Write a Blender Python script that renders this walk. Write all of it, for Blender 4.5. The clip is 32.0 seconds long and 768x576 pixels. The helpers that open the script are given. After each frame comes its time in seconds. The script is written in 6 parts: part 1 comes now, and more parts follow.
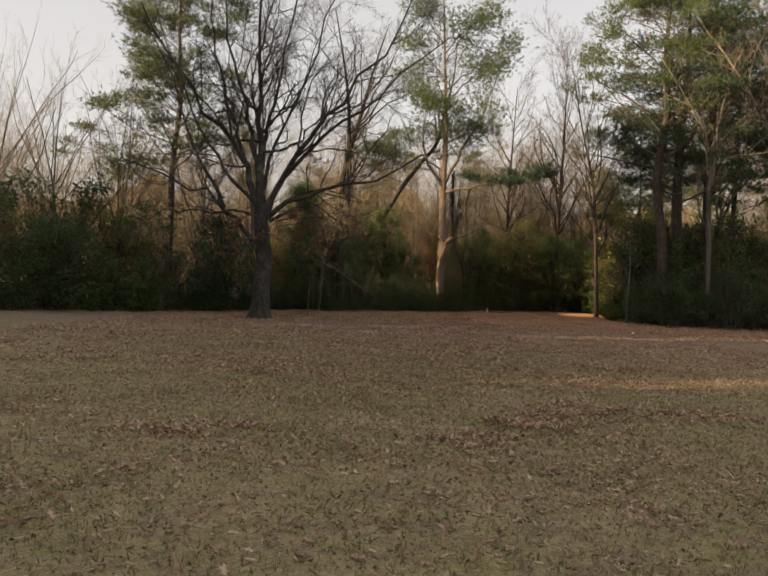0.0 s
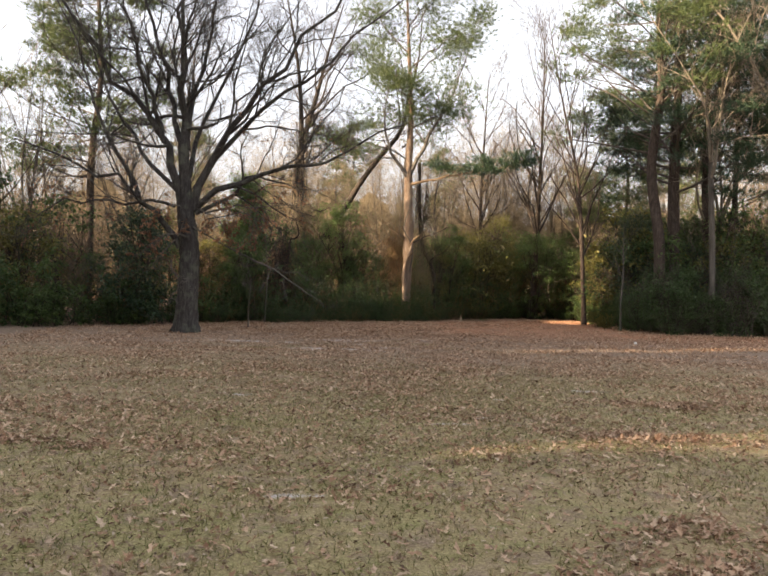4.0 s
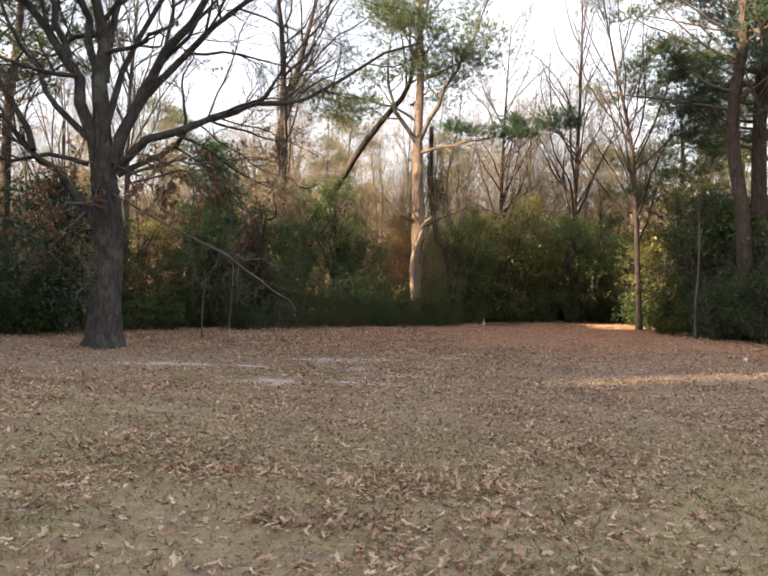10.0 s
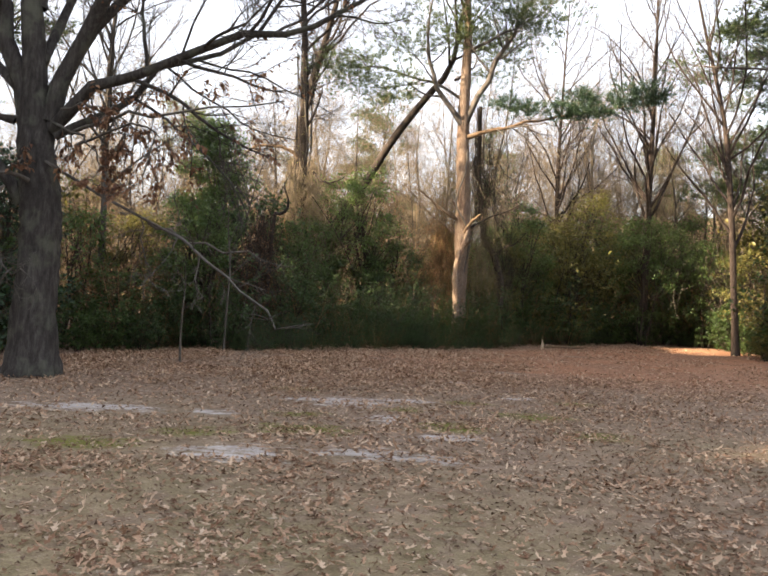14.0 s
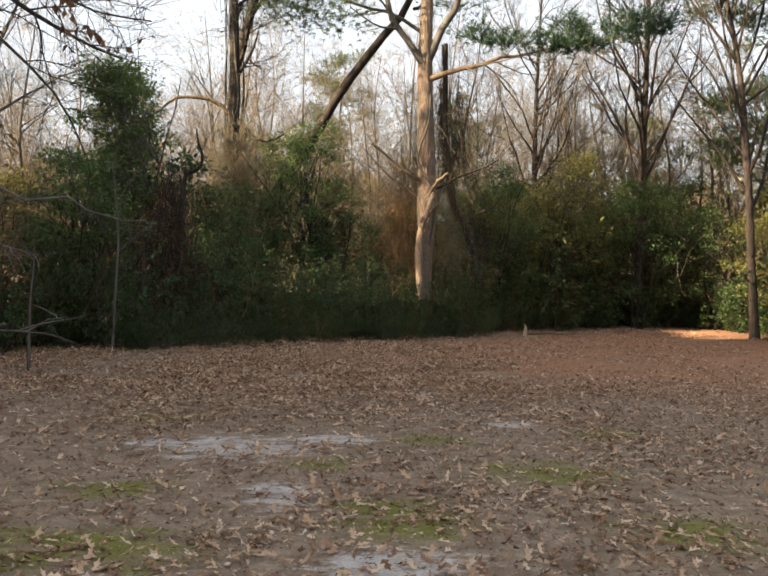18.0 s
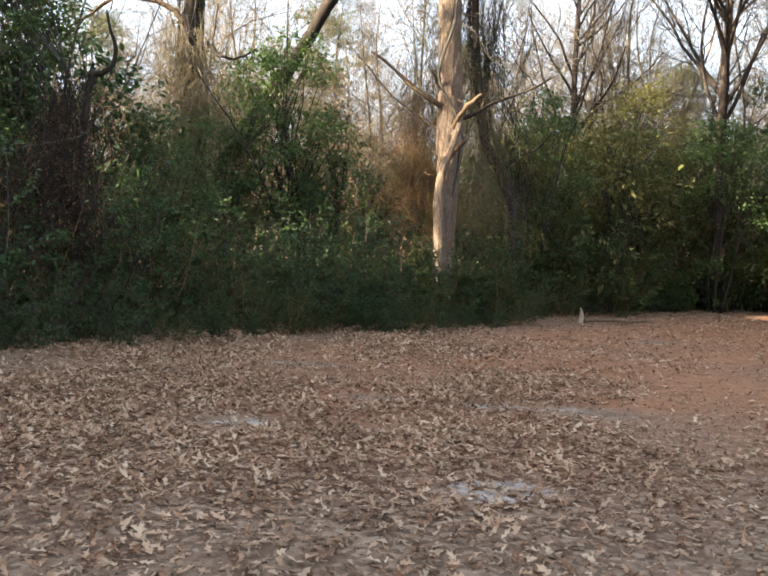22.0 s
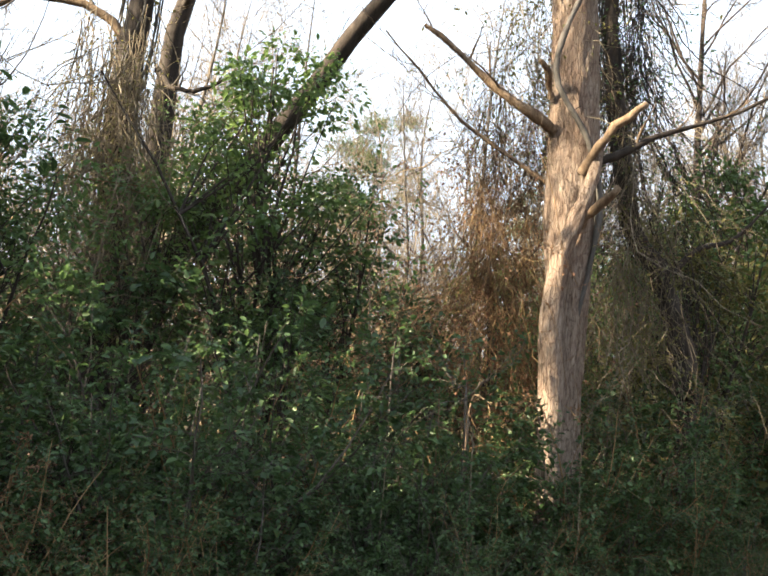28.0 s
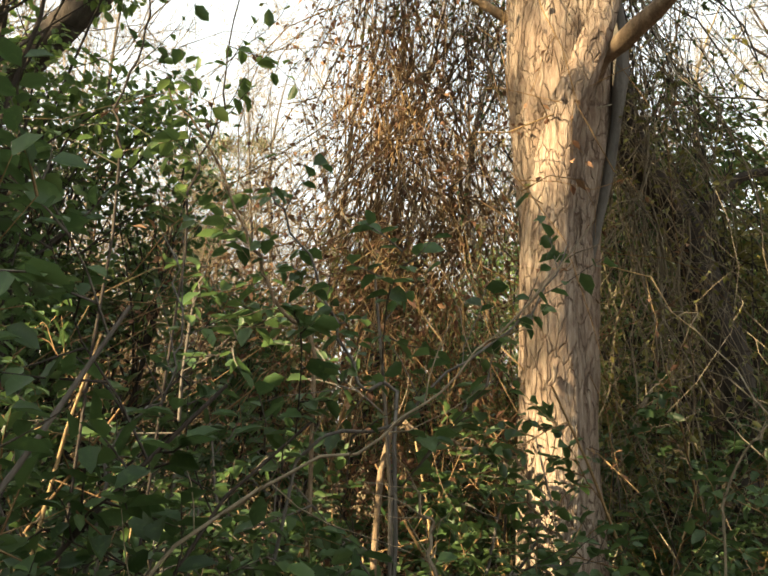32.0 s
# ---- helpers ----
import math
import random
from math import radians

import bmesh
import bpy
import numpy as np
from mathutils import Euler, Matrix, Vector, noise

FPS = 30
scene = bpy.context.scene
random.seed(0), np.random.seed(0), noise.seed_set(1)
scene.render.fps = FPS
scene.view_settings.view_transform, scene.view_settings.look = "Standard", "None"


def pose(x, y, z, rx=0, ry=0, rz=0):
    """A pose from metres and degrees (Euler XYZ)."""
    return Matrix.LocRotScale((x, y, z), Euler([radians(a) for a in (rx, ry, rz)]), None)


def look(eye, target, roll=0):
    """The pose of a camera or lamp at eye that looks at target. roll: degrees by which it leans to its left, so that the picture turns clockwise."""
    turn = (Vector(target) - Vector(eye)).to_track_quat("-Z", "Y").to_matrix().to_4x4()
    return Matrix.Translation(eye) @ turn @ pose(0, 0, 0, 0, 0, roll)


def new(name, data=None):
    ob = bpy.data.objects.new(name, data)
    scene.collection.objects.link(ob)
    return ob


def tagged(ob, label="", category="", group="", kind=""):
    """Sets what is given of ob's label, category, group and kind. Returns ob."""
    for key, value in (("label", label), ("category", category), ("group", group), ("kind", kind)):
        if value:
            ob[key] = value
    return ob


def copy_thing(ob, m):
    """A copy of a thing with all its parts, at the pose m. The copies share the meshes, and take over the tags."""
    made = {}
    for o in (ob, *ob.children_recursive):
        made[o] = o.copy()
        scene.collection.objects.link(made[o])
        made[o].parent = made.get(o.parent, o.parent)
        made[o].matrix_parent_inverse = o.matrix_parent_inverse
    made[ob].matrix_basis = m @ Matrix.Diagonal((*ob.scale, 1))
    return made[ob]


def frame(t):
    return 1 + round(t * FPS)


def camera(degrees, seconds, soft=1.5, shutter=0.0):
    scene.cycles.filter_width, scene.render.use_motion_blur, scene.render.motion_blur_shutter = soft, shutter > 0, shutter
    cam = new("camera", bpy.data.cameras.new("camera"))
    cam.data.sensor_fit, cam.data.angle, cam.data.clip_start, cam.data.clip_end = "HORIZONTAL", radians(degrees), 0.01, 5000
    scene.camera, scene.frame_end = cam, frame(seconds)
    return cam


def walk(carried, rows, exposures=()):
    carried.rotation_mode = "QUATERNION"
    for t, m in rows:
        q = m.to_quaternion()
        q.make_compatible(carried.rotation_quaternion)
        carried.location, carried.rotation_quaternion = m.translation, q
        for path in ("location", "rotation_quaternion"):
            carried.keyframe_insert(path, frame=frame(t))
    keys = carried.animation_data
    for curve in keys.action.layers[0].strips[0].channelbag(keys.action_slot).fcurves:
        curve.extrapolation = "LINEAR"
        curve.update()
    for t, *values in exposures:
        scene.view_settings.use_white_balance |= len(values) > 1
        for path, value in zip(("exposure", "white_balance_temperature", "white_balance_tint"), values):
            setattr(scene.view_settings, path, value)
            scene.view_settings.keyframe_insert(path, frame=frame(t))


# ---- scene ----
cam = camera(52.55, 32.0, soft=1.8)
EXPOSURES = [(0, 1.74, 8050, 12), (1, 2.19, 8050, 12), (2, 2.14, 7950, 12), (3, 2.19, 7650, 12), (4, 2.59, 7300, 12), (7, 2.65, 7250, 11), (9, 2.84, 7050, 11), (14, 2.83, 6950, 11), (17, 2.45, 7050, 8), (20, 2.82, 6800, 5), (23, 3.26, 6150, 4), (24, 3.42, 6100, 4), (25, 3.38, 6100, 4), (27, 3.38, 6200, 5), (28, 3.23, 6300, 4), (28.6, 2.9, 6400, 4), (29, 2.45, 7100, 4), (29.6, 2.25, 7300, 4), (30.3, 2.05, 7500, 4), (31, 2.58, 7700, 0), (31.5, 2.85, 7800, 0), (32, 3.14, 7800, 0)]
PATH = [  # seconds, x, y, z, yaw, pitch, lean
    (0, 0.001, 0.758, 1.623, 1.58, 0.12, 2.69),
    (0.5, 0.071, 1.543, 1.624, -0.21, -0.57, 2.88),
    (1, 0.120, 2.363, 1.628, -0.77, 0.16, 2.29),
    (1.5, 0.164, 3.184, 1.573, -1.57, 1.85, 2.50),
    (2, 0.215, 4.067, 1.528, -1.99, 2.75, 1.57),
    (2.5, 0.290, 4.982, 1.485, -3.20, 2.55, 2.20),
    (3, 0.336, 5.866, 1.488, -1.34, 1.25, 1.13),
    (3.5, 0.395, 6.636, 1.492, -0.45, 0.92, 1.02),
    (4, 0.408, 7.390, 1.486, -0.72, 0.91, 1.88),
    (4.5, 0.418, 8.182, 1.477, -0.12, 3.46, 1.98),
    (6.5, 0.282, 11.459, 1.510, 1.54, 3.89, 1.95),
    (7, 0.228, 12.296, 1.484, 1.67, 4.04, 2.12),
    (7.5, 0.229, 13.134, 1.464, 1.03, 2.52, 2.31),
    (8, 0.236, 13.886, 1.480, 0.49, 1.38, 2.47),
    (8.5, 0.243, 14.645, 1.527, -0.24, 0.94, 1.68),
    (9, 0.243, 15.402, 1.516, -0.49, 0.98, 2.79),
    (9.5, 0.248, 16.155, 1.511, -1.54, 2.07, 1.61),
    (10, 0.261, 16.919, 1.519, -0.93, 0.79, 1.78),
    (10.5, 0.272, 17.698, 1.537, 0.04, 1.09, 1.23),
    (11, 0.299, 18.494, 1.533, 0.63, 1.91, 2.91),
    (11.5, 0.307, 19.241, 1.523, 0.10, 1.46, 2.37),
    (12, 0.317, 20.030, 1.513, 0.40, 1.13, 2.30),
    (12.5, 0.277, 20.791, 1.489, 0.27, 2.08, 2.53),
    (13, 0.250, 21.573, 1.456, 1.24, 2.35, 2.61),
    (13.5, 0.256, 22.372, 1.431, 1.49, 1.50, 2.84),
    (14, 0.317, 23.181, 1.422, 1.72, 2.00, 2.44),
    (14.5, 0.369, 23.856, 1.440, 0.65, 3.06, 3.60),
    (16.5, 0.763, 26.001, 1.401, 1.09, 3.33, 1.33),
    (17, 0.803, 26.799, 1.411, -0.36, 1.92, 2.08),
    (17.5, 0.808, 27.679, 1.410, -0.04, 1.63, 2.44),
    (18, 0.789, 28.526, 1.416, -0.63, 0.91, 1.21),
    (18.5, 0.774, 29.367, 1.414, -1.33, 0.30, 1.50),
    (19, 0.767, 30.188, 1.445, -0.67, -1.45, 0.74),
    (19.5, 0.771, 31.005, 1.466, -0.35, -1.94, 1.94),
    (20, 0.801, 31.844, 1.467, -1.29, -1.86, 2.03),
    (20.5, 0.809, 32.678, 1.487, -1.35, -2.05, 1.96),
    (21, 0.777, 33.487, 1.520, -1.72, -1.19, 1.20),
    (21.5, 0.760, 34.294, 1.477, -1.19, -1.26, 1.25),
    (22, 0.715, 35.154, 1.449, -0.85, -1.23, 1.93),
    (22.5, 0.702, 35.981, 1.442, -0.10, -0.20, 1.61),
    (23, 0.681, 36.745, 1.443, 0.94, 0.19, 2.45),
    (23.5, 0.693, 37.502, 1.449, -0.46, -0.05, 1.45),
    (24, 0.673, 38.280, 1.461, -1.62, -0.94, 2.46),
    (24.5, 0.618, 39.050, 1.466, -3.08, -0.57, 2.08),
    (26.5, 0.704, 42.058, 1.558, 0.10, 4.32, 2.72),
    (27, 0.673, 42.847, 1.569, 2.32, 8.26, 3.14),
    (27.5, 0.676, 43.519, 1.577, 4.24, 7.88, 3.41),
    (28, 0.688, 44.250, 1.595, 2.26, 11.53, 5.48),
    (28.5, 0.654, 45.006, 1.660, 2.17, 14.20, 4.64),
    (29, 0.648, 45.666, 1.729, -1.58, 17.35, 2.99),
    (29.5, 0.704, 46.355, 1.776, -3.85, 18.07, 1.01),
    (30, 0.839, 47.123, 1.753, -8.84, 19.56, 4.39),
    (30.5, 0.981, 47.875, 1.784, -8.91, 14.96, 1.60),
    (31, 1.032, 48.391, 1.900, -7.30, 17.58, 1.63),
    (31.5, 0.929, 48.712, 1.879, -8.10, 17.95, 2.68),
    (32, 0.823, 48.733, 1.802, -8.81, 16.59, 3.22),
]
walk(cam, [(t, look((x, y, z), (x - math.sin(radians(a)) * math.cos(radians(p)), y + math.cos(radians(a)) * math.cos(radians(p)), z + math.sin(radians(p))), r))
           for t, x, y, z, a, p, r in PATH],
     EXPOSURES)

# ---- world, sun, exposure ----
SUN_EL, SUN_AZ = 25.0, -116.0          # degrees; azimuth from +y towards +x
world = bpy.data.worlds.new("sky")
scene.world = world
world.use_nodes = True
wt = world.node_tree
wt.nodes.clear()
sky = wt.nodes.new("ShaderNodeTexSky")
sky.sky_type = "NISHITA"
sky.sun_disc = False
sky.sun_elevation, sky.sun_rotation = radians(SUN_EL), radians(SUN_AZ)
sky.air_density, sky.dust_density, sky.ozone_density = 1.0, 2.0, 1.0
bgn = wt.nodes.new("ShaderNodeBackground")
bgn.inputs["Strength"].default_value = 0.1
wout = wt.nodes.new("ShaderNodeOutputWorld")
haze = wt.nodes.new("ShaderNodeHueSaturation")       # thin high cloud pales the blue
haze.inputs["Saturation"].default_value = 0.6
wt.links.new(sky.outputs[0], haze.inputs["Color"])
veil = wt.nodes.new("ShaderNodeMixRGB")              # the cloud veil itself, thinner overhead
veil.inputs["Color2"].default_value = (1.82, 1.92, 2.2, 1.0)
height = wt.nodes.new("ShaderNodeSeparateXYZ")
way = wt.nodes.new("ShaderNodeTexCoord")
cover = wt.nodes.new("ShaderNodeMapRange")
for key, value in (("From Min", 0.35), ("From Max", 1.0), ("To Min", 0.68), ("To Max", 0.2)):
    cover.inputs[key].default_value = value
wt.links.new(way.outputs["Generated"], height.inputs[0])
wt.links.new(height.outputs["Z"], cover.inputs["Value"])
wt.links.new(cover.outputs[0], veil.inputs["Fac"])
wt.links.new(haze.outputs[0], veil.inputs["Color1"])
wt.links.new(veil.outputs[0], bgn.inputs["Color"])
wt.links.new(bgn.outputs[0], wout.inputs["Surface"])

sun = new("sun", bpy.data.lights.new("sun", "SUN"))
sun.data.energy, sun.data.angle, sun.data.color = 4.2, radians(0.5), (1.0, 0.81, 0.59)
_ce = math.cos(radians(SUN_EL))
sun_dir = Vector((math.sin(radians(SUN_AZ)) * _ce, math.cos(radians(SUN_AZ)) * _ce, math.sin(radians(SUN_EL))))
sun.matrix_world = look(sun_dir * 200, (0, 0, 0))


# ---- materials ----
class Nodes:
    def __init__(self, name):
        self.mat = bpy.data.materials.new(name)
        self.mat.use_nodes = True
        self.t = self.mat.node_tree
        self.t.nodes.clear()
        self.out = self.t.nodes.new("ShaderNodeOutputMaterial")

    def add(self, kind, **inputs):
        n = self.t.nodes.new("ShaderNode" + kind)
        for key, value in inputs.items():
            self.set(n, key.replace("_", " "), value)
        return n

    def set(self, n, key, value):
        sock = n.inputs[key]
        if isinstance(value, bpy.types.NodeSocket):
            self.t.links.new(value, sock)
        else:
            sock.default_value = (*value, 1.0) if isinstance(value, tuple) and len(value) == 3 and sock.type == "RGBA" else value

    def coords(self, sx=1.0, sy=1.0, sz=1.0, world=False):
        c = self.add("NewGeometry").outputs["Position"] if world else self.add("TexCoord").outputs["Object"]
        m = self.add("Mapping", Vector=c, Scale=(sx, sy, sz))
        return m.outputs[0]

    def noise(self, vec, scale, detail=4.0, rough=0.6):
        return self.add("TexNoise", Vector=vec, Scale=scale, Detail=detail, Roughness=rough).outputs["Fac"]

    def ramp(self, fac, *stops):
        n = self.add("ValToRGB", Fac=fac)
        els = n.color_ramp.elements
        while len(els) < len(stops):
            els.new(0.5)
        for e, (pos, col) in zip(els, stops):
            e.position = pos
            e.color = (*col, 1.0) if isinstance(col, tuple) else (col, col, col, 1.0)
        return n.outputs["Color"]

    def mix(self, fac, a, b, mode="MIX"):
        n = self.add("MixRGB", Fac=fac, Color1=a, Color2=b)
        n.blend_type = mode
        return n.outputs[0]

    def math(self, op, a, b=0.5):
        n = self.t.nodes.new("ShaderNodeMath")
        n.operation = op
        self.set_index(n, 0, a)
        self.set_index(n, 1, b)
        return n.outputs[0]

    def set_index(self, n, i, value):
        if isinstance(value, bpy.types.NodeSocket):
            self.t.links.new(value, n.inputs[i])
        else:
            n.inputs[i].default_value = value

    def bump(self, height, strength=0.5, dist=0.02):
        return self.add("Bump", Height=height, Strength=strength, Distance=dist).outputs[0]

    def island(self):
        return self.add("NewGeometry").outputs["Random Per Island"]

    def shade(self, color, rough=0.8, normal=None, translucent=None, share=0.3, spec=0.3):
        p = self.add("BsdfPrincipled", Base_Color=color, Roughness=rough)
        p.inputs["Specular IOR Level"].default_value = spec
        if normal is not None:
            self.set(p, "Normal", normal)
        surf = p.outputs[0]
        if translucent is not None:
            tr = self.add("BsdfTranslucent", Color=translucent)
            mx = self.add("MixShader", Fac=share)
            self.t.links.new(surf, mx.inputs[1])
            self.t.links.new(tr.outputs[0], mx.inputs[2])
            surf = mx.outputs[0]
        self.t.links.new(surf, self.out.inputs["Surface"])
        return self.mat


def bark(name, dark, mid, light, scale=9.0, stretch=0.16, depth=0.03, moss=None):
    n = Nodes(name)
    v = n.coords(1, 1, stretch)
    ridges = n.noise(v, scale, 6.0, 0.65)
    fine = n.noise(n.coords(1, 1, 0.5), scale * 6, 3.0)
    big = n.noise(n.coords(), 0.7, 2.0)
    h = n.mix(0.25, ridges, fine)
    col = n.ramp(h, (0.3, dark), (0.5, mid), (0.72, light))
    col = n.mix(n.ramp(big, (0.35, 0.0), (0.75, 0.45)), col, dark)
    if moss:
        col = n.mix(n.ramp(n.noise(n.coords(), 2.2, 4.0), (0.5, 0.0), (0.68, 0.6)), col, moss)
    return n.shade(col, 0.9, n.bump(h, 0.9, depth), spec=0.15)


def plate_bark(name):
    """Pale shaggy bark in long narrow flakes."""
    n = Nodes(name)
    v = n.coords(1, 1, 0.3)
    warp = n.add("TexNoise", Vector=n.coords(1, 1, 0.35), Scale=7.0, Detail=4.0)
    vec = n.mix(0.16, v, warp.outputs["Color"])
    vor = n.add("TexVoronoi", Vector=vec, Scale=24.0)
    vor.feature = "DISTANCE_TO_EDGE"
    edge = n.ramp(vor.outputs["Distance"], (0.0, 0.0), (0.07, 1.0))
    strands = n.noise(n.coords(1, 1, 0.16), 42.0, 6.0, 0.7)
    fine = n.noise(n.coords(1, 1, 0.3), 70.0, 4.0)
    big = n.noise(n.coords(1, 1, 0.5), 2.0, 4.0)
    col = n.ramp(strands, (0.28, (0.09, 0.062, 0.046)), (0.46, (0.19, 0.142, 0.11)), (0.7, (0.34, 0.275, 0.22)))
    col = n.mix(n.ramp(big, (0.45, 0.0), (0.68, 0.6)), col, (0.15, 0.095, 0.066))
    col = n.mix(n.math("MULTIPLY", n.math("SUBTRACT", 1.0, edge), n.ramp(fine, (0.35, 0.1), (0.65, 0.8))), col, (0.1, 0.064, 0.045))
    h = n.mix(0.35, n.mix(0.5, edge, strands), fine)
    return n.shade(col, 0.92, n.bump(h, 1.0, 0.035), spec=0.1)


def leafy(name, *cols, rough=0.45, share=0.3, spec=0.4):
    n = Nodes(name)
    stops = [(i / max(1, len(cols) - 1), c) for i, c in enumerate(cols)]
    col = n.ramp(n.island(), *stops)
    vary = n.noise(n.coords(), 1.1, 3.0)
    col = n.mix(n.ramp(vary, (0.4, 0.0), (0.7, 0.4)), col, tuple(c * 0.7 for c in cols[0]))
    spots = n.noise(n.coords(), 60.0, 2.0)
    col = n.mix(n.ramp(spots, (0.55, 0.0), (0.75, 0.35)), col, tuple(min(1, c * 1.5) for c in cols[-1]))
    return n.shade(col, rough, None, n.mix(0.5, col, cols[-1]), share, spec)


def ground_material():
    n = Nodes("field_ground")
    p = n.coords(world=True)
    cov = n.add("Attribute")
    cov.attribute_name = "cover"
    sep = n.add("SeparateColor", Color=cov.outputs["Color"])
    bare = n.add("Attribute")
    bare.attribute_name = "bare"
    fine = n.noise(p, 55.0, 6.0, 0.7)
    mid = n.noise(p, 5.0, 5.0, 0.65)
    big = n.noise(p, 0.55, 4.0, 0.6)
    blades = n.noise(p, 42.0, 5.0, 0.75)
    speck = n.noise(p, 130.0, 3.0, 0.8)
    turf = n.ramp(n.mix(0.3, n.mix(0.45, blades, mid), speck), (0.34, (0.075, 0.055, 0.030)), (0.45, (0.226, 0.166, 0.093)), (0.55, (0.414, 0.314, 0.188)), (0.68, (0.652, 0.526, 0.357)))
    green = n.ramp(n.mix(0.35, blades, speck), (0.34, (0.063, 0.063, 0.025)), (0.48, (0.207, 0.188, 0.077)), (0.66, (0.451, 0.389, 0.195)))
    turf = n.mix(n.ramp(n.mix(0.3, big, mid), (0.41, 0.1), (0.6, 0.8)), turf, green)
    patch = n.noise(p, 2.3, 5.0, 0.7)
    turf = n.mix(n.ramp(patch, (0.5, 0.0), (0.62, 0.65)), turf, n.ramp(n.mix(0.35, blades, speck), (0.34, (0.056, 0.038, 0.031)), (0.48, (0.190, 0.129, 0.101)), (0.66, (0.403, 0.297, 0.235))))
    turf = n.mix(n.ramp(n.noise(p, 3.4, 4.0, 0.65), (0.52, 0.0), (0.66, 0.5)), turf, n.ramp(n.mix(0.35, blades, speck), (0.34, (0.039, 0.050, 0.016)), (0.48, (0.134, 0.151, 0.045)), (0.66, (0.302, 0.308, 0.112))))
    dirt = n.ramp(n.mix(0.5, fine, mid), (0.32, (0.081, 0.054, 0.040)), (0.5, (0.216, 0.153, 0.113)), (0.7, (0.389, 0.297, 0.232)))
    col = n.mix(bare.outputs["Fac"], turf, dirt)
    cell = n.add("TexVoronoi", Vector=n.mix(0.05, p, n.add("TexNoise", Vector=p, Scale=14.0, Detail=3.0).outputs["Color"]), Scale=22.0)
    leaf = n.ramp(n.add("SeparateColor", Color=cell.outputs["Color"]).outputs[0], (0.0, (0.06, 0.032, 0.022)), (0.35, (0.155, 0.085, 0.057)), (0.7, (0.29, 0.18, 0.125)), (1.0, (0.42, 0.32, 0.245)))
    leafy_at = n.add("Attribute")
    leafy_at.attribute_name = "leafy"
    col = n.mix(leafy_at.outputs["Fac"], col, leaf)
    clay = n.ramp(n.mix(0.5, fine, mid), (0.3, (0.19, 0.08, 0.042)), (0.7, (0.45, 0.225, 0.128)))
    col = n.mix(sep.outputs[2], col, clay)
    edge = n.noise(n.coords(0.55, 1.5, 1, world=True), 5.0, 7.0, 0.72)

    def ragged(a):
        return n.ramp(n.math("ADD", n.math("MULTIPLY", n.math("SUBTRACT", n.mix(0.35, edge, n.mix(0.5, mid, fine)), 0.5), 5.5), a), (0.5, 0.0), (1.0, 0.85))
    moss = n.ramp(fine, (0.3, (0.065, 0.072, 0.012)), (0.7, (0.22, 0.215, 0.04)))
    col = n.mix(ragged(sep.outputs[1]), col, moss)
    sand = n.ramp(n.mix(0.4, fine, mid), (0.25, (0.22, 0.19, 0.17)), (0.5, (0.44, 0.4, 0.375)), (0.72, (0.64, 0.6, 0.57)))
    col = n.mix(ragged(sep.outputs[0]), col, sand)
    h = n.mix(0.5, n.mix(0.5, fine, blades), mid)
    return n.shade(col, 0.95, n.bump(h, 0.5, 0.03), spec=0.1)


def plain(name, a, b, scale=12.0, rough=0.8, bump=0.3):
    n = Nodes(name)
    f = n.noise(n.coords(), scale, 5.0)
    return n.shade(n.ramp(f, (0.3, a), (0.7, b)), rough, n.bump(f, bump, 0.02))


def far_material(name):
    n = Nodes(name)
    v = n.coords(1, 1, 0.12)
    f = n.noise(v, 0.8, 8.0, 0.7)
    g = n.noise(n.coords(), 0.12, 4.0)
    col = n.ramp(f, (0.3, (0.05, 0.042, 0.03)), (0.5, (0.14, 0.11, 0.07)), (0.7, (0.26, 0.2, 0.13)))
    col = n.mix(n.ramp(g, (0.45, 0.0), (0.6, 0.5)), col, (0.07, 0.08, 0.035))
    return n.shade(col, 0.95, n.bump(f, 1.0, 0.5), spec=0.1)


M_GROUND = ground_material()
M_OAK = bark("oak_bark", (0.018, 0.016, 0.0155), (0.056, 0.05, 0.046), (0.125, 0.115, 0.106), 13.0, 0.22, 0.05, moss=(0.12, 0.125, 0.095))
M_GREY = bark("grey_bark", (0.04, 0.036, 0.032), (0.1, 0.09, 0.08), (0.175, 0.16, 0.143), 7.0)
M_DARK = bark("dark_bark", (0.016, 0.013, 0.011), (0.045, 0.036, 0.03), (0.085, 0.07, 0.058), 8.0)
M_RED = bark("red_pine_bark", (0.02, 0.016, 0.014), (0.06, 0.046, 0.039), (0.13, 0.1, 0.085), 9.0, 0.3, 0.05)
M_PINE = plate_bark("pine_plate_bark")
M_WOOD = bark("dead_wood", (0.06, 0.04, 0.026), (0.16, 0.112, 0.073), (0.3, 0.225, 0.155), 22.0, 0.3, 0.02)
M_TWIG = bark("grey_twig", (0.05, 0.042, 0.036), (0.095, 0.082, 0.07), (0.15, 0.13, 0.112), 20.0, 0.4, 0.002)
M_TAN = bark("tan_twig", (0.09, 0.072, 0.05), (0.18, 0.146, 0.102), (0.28, 0.235, 0.17), 20.0, 0.4, 0.002)
M_PALE = bark("pale_bark", (0.1, 0.084, 0.066), (0.2, 0.172, 0.138), (0.33, 0.285, 0.235), 12.0, 0.3, 0.01)
M_VINE = leafy("dry_vine", (0.09, 0.053, 0.028), (0.19, 0.118, 0.06), (0.31, 0.215, 0.115), rough=0.8, share=0.15, spec=0.1)
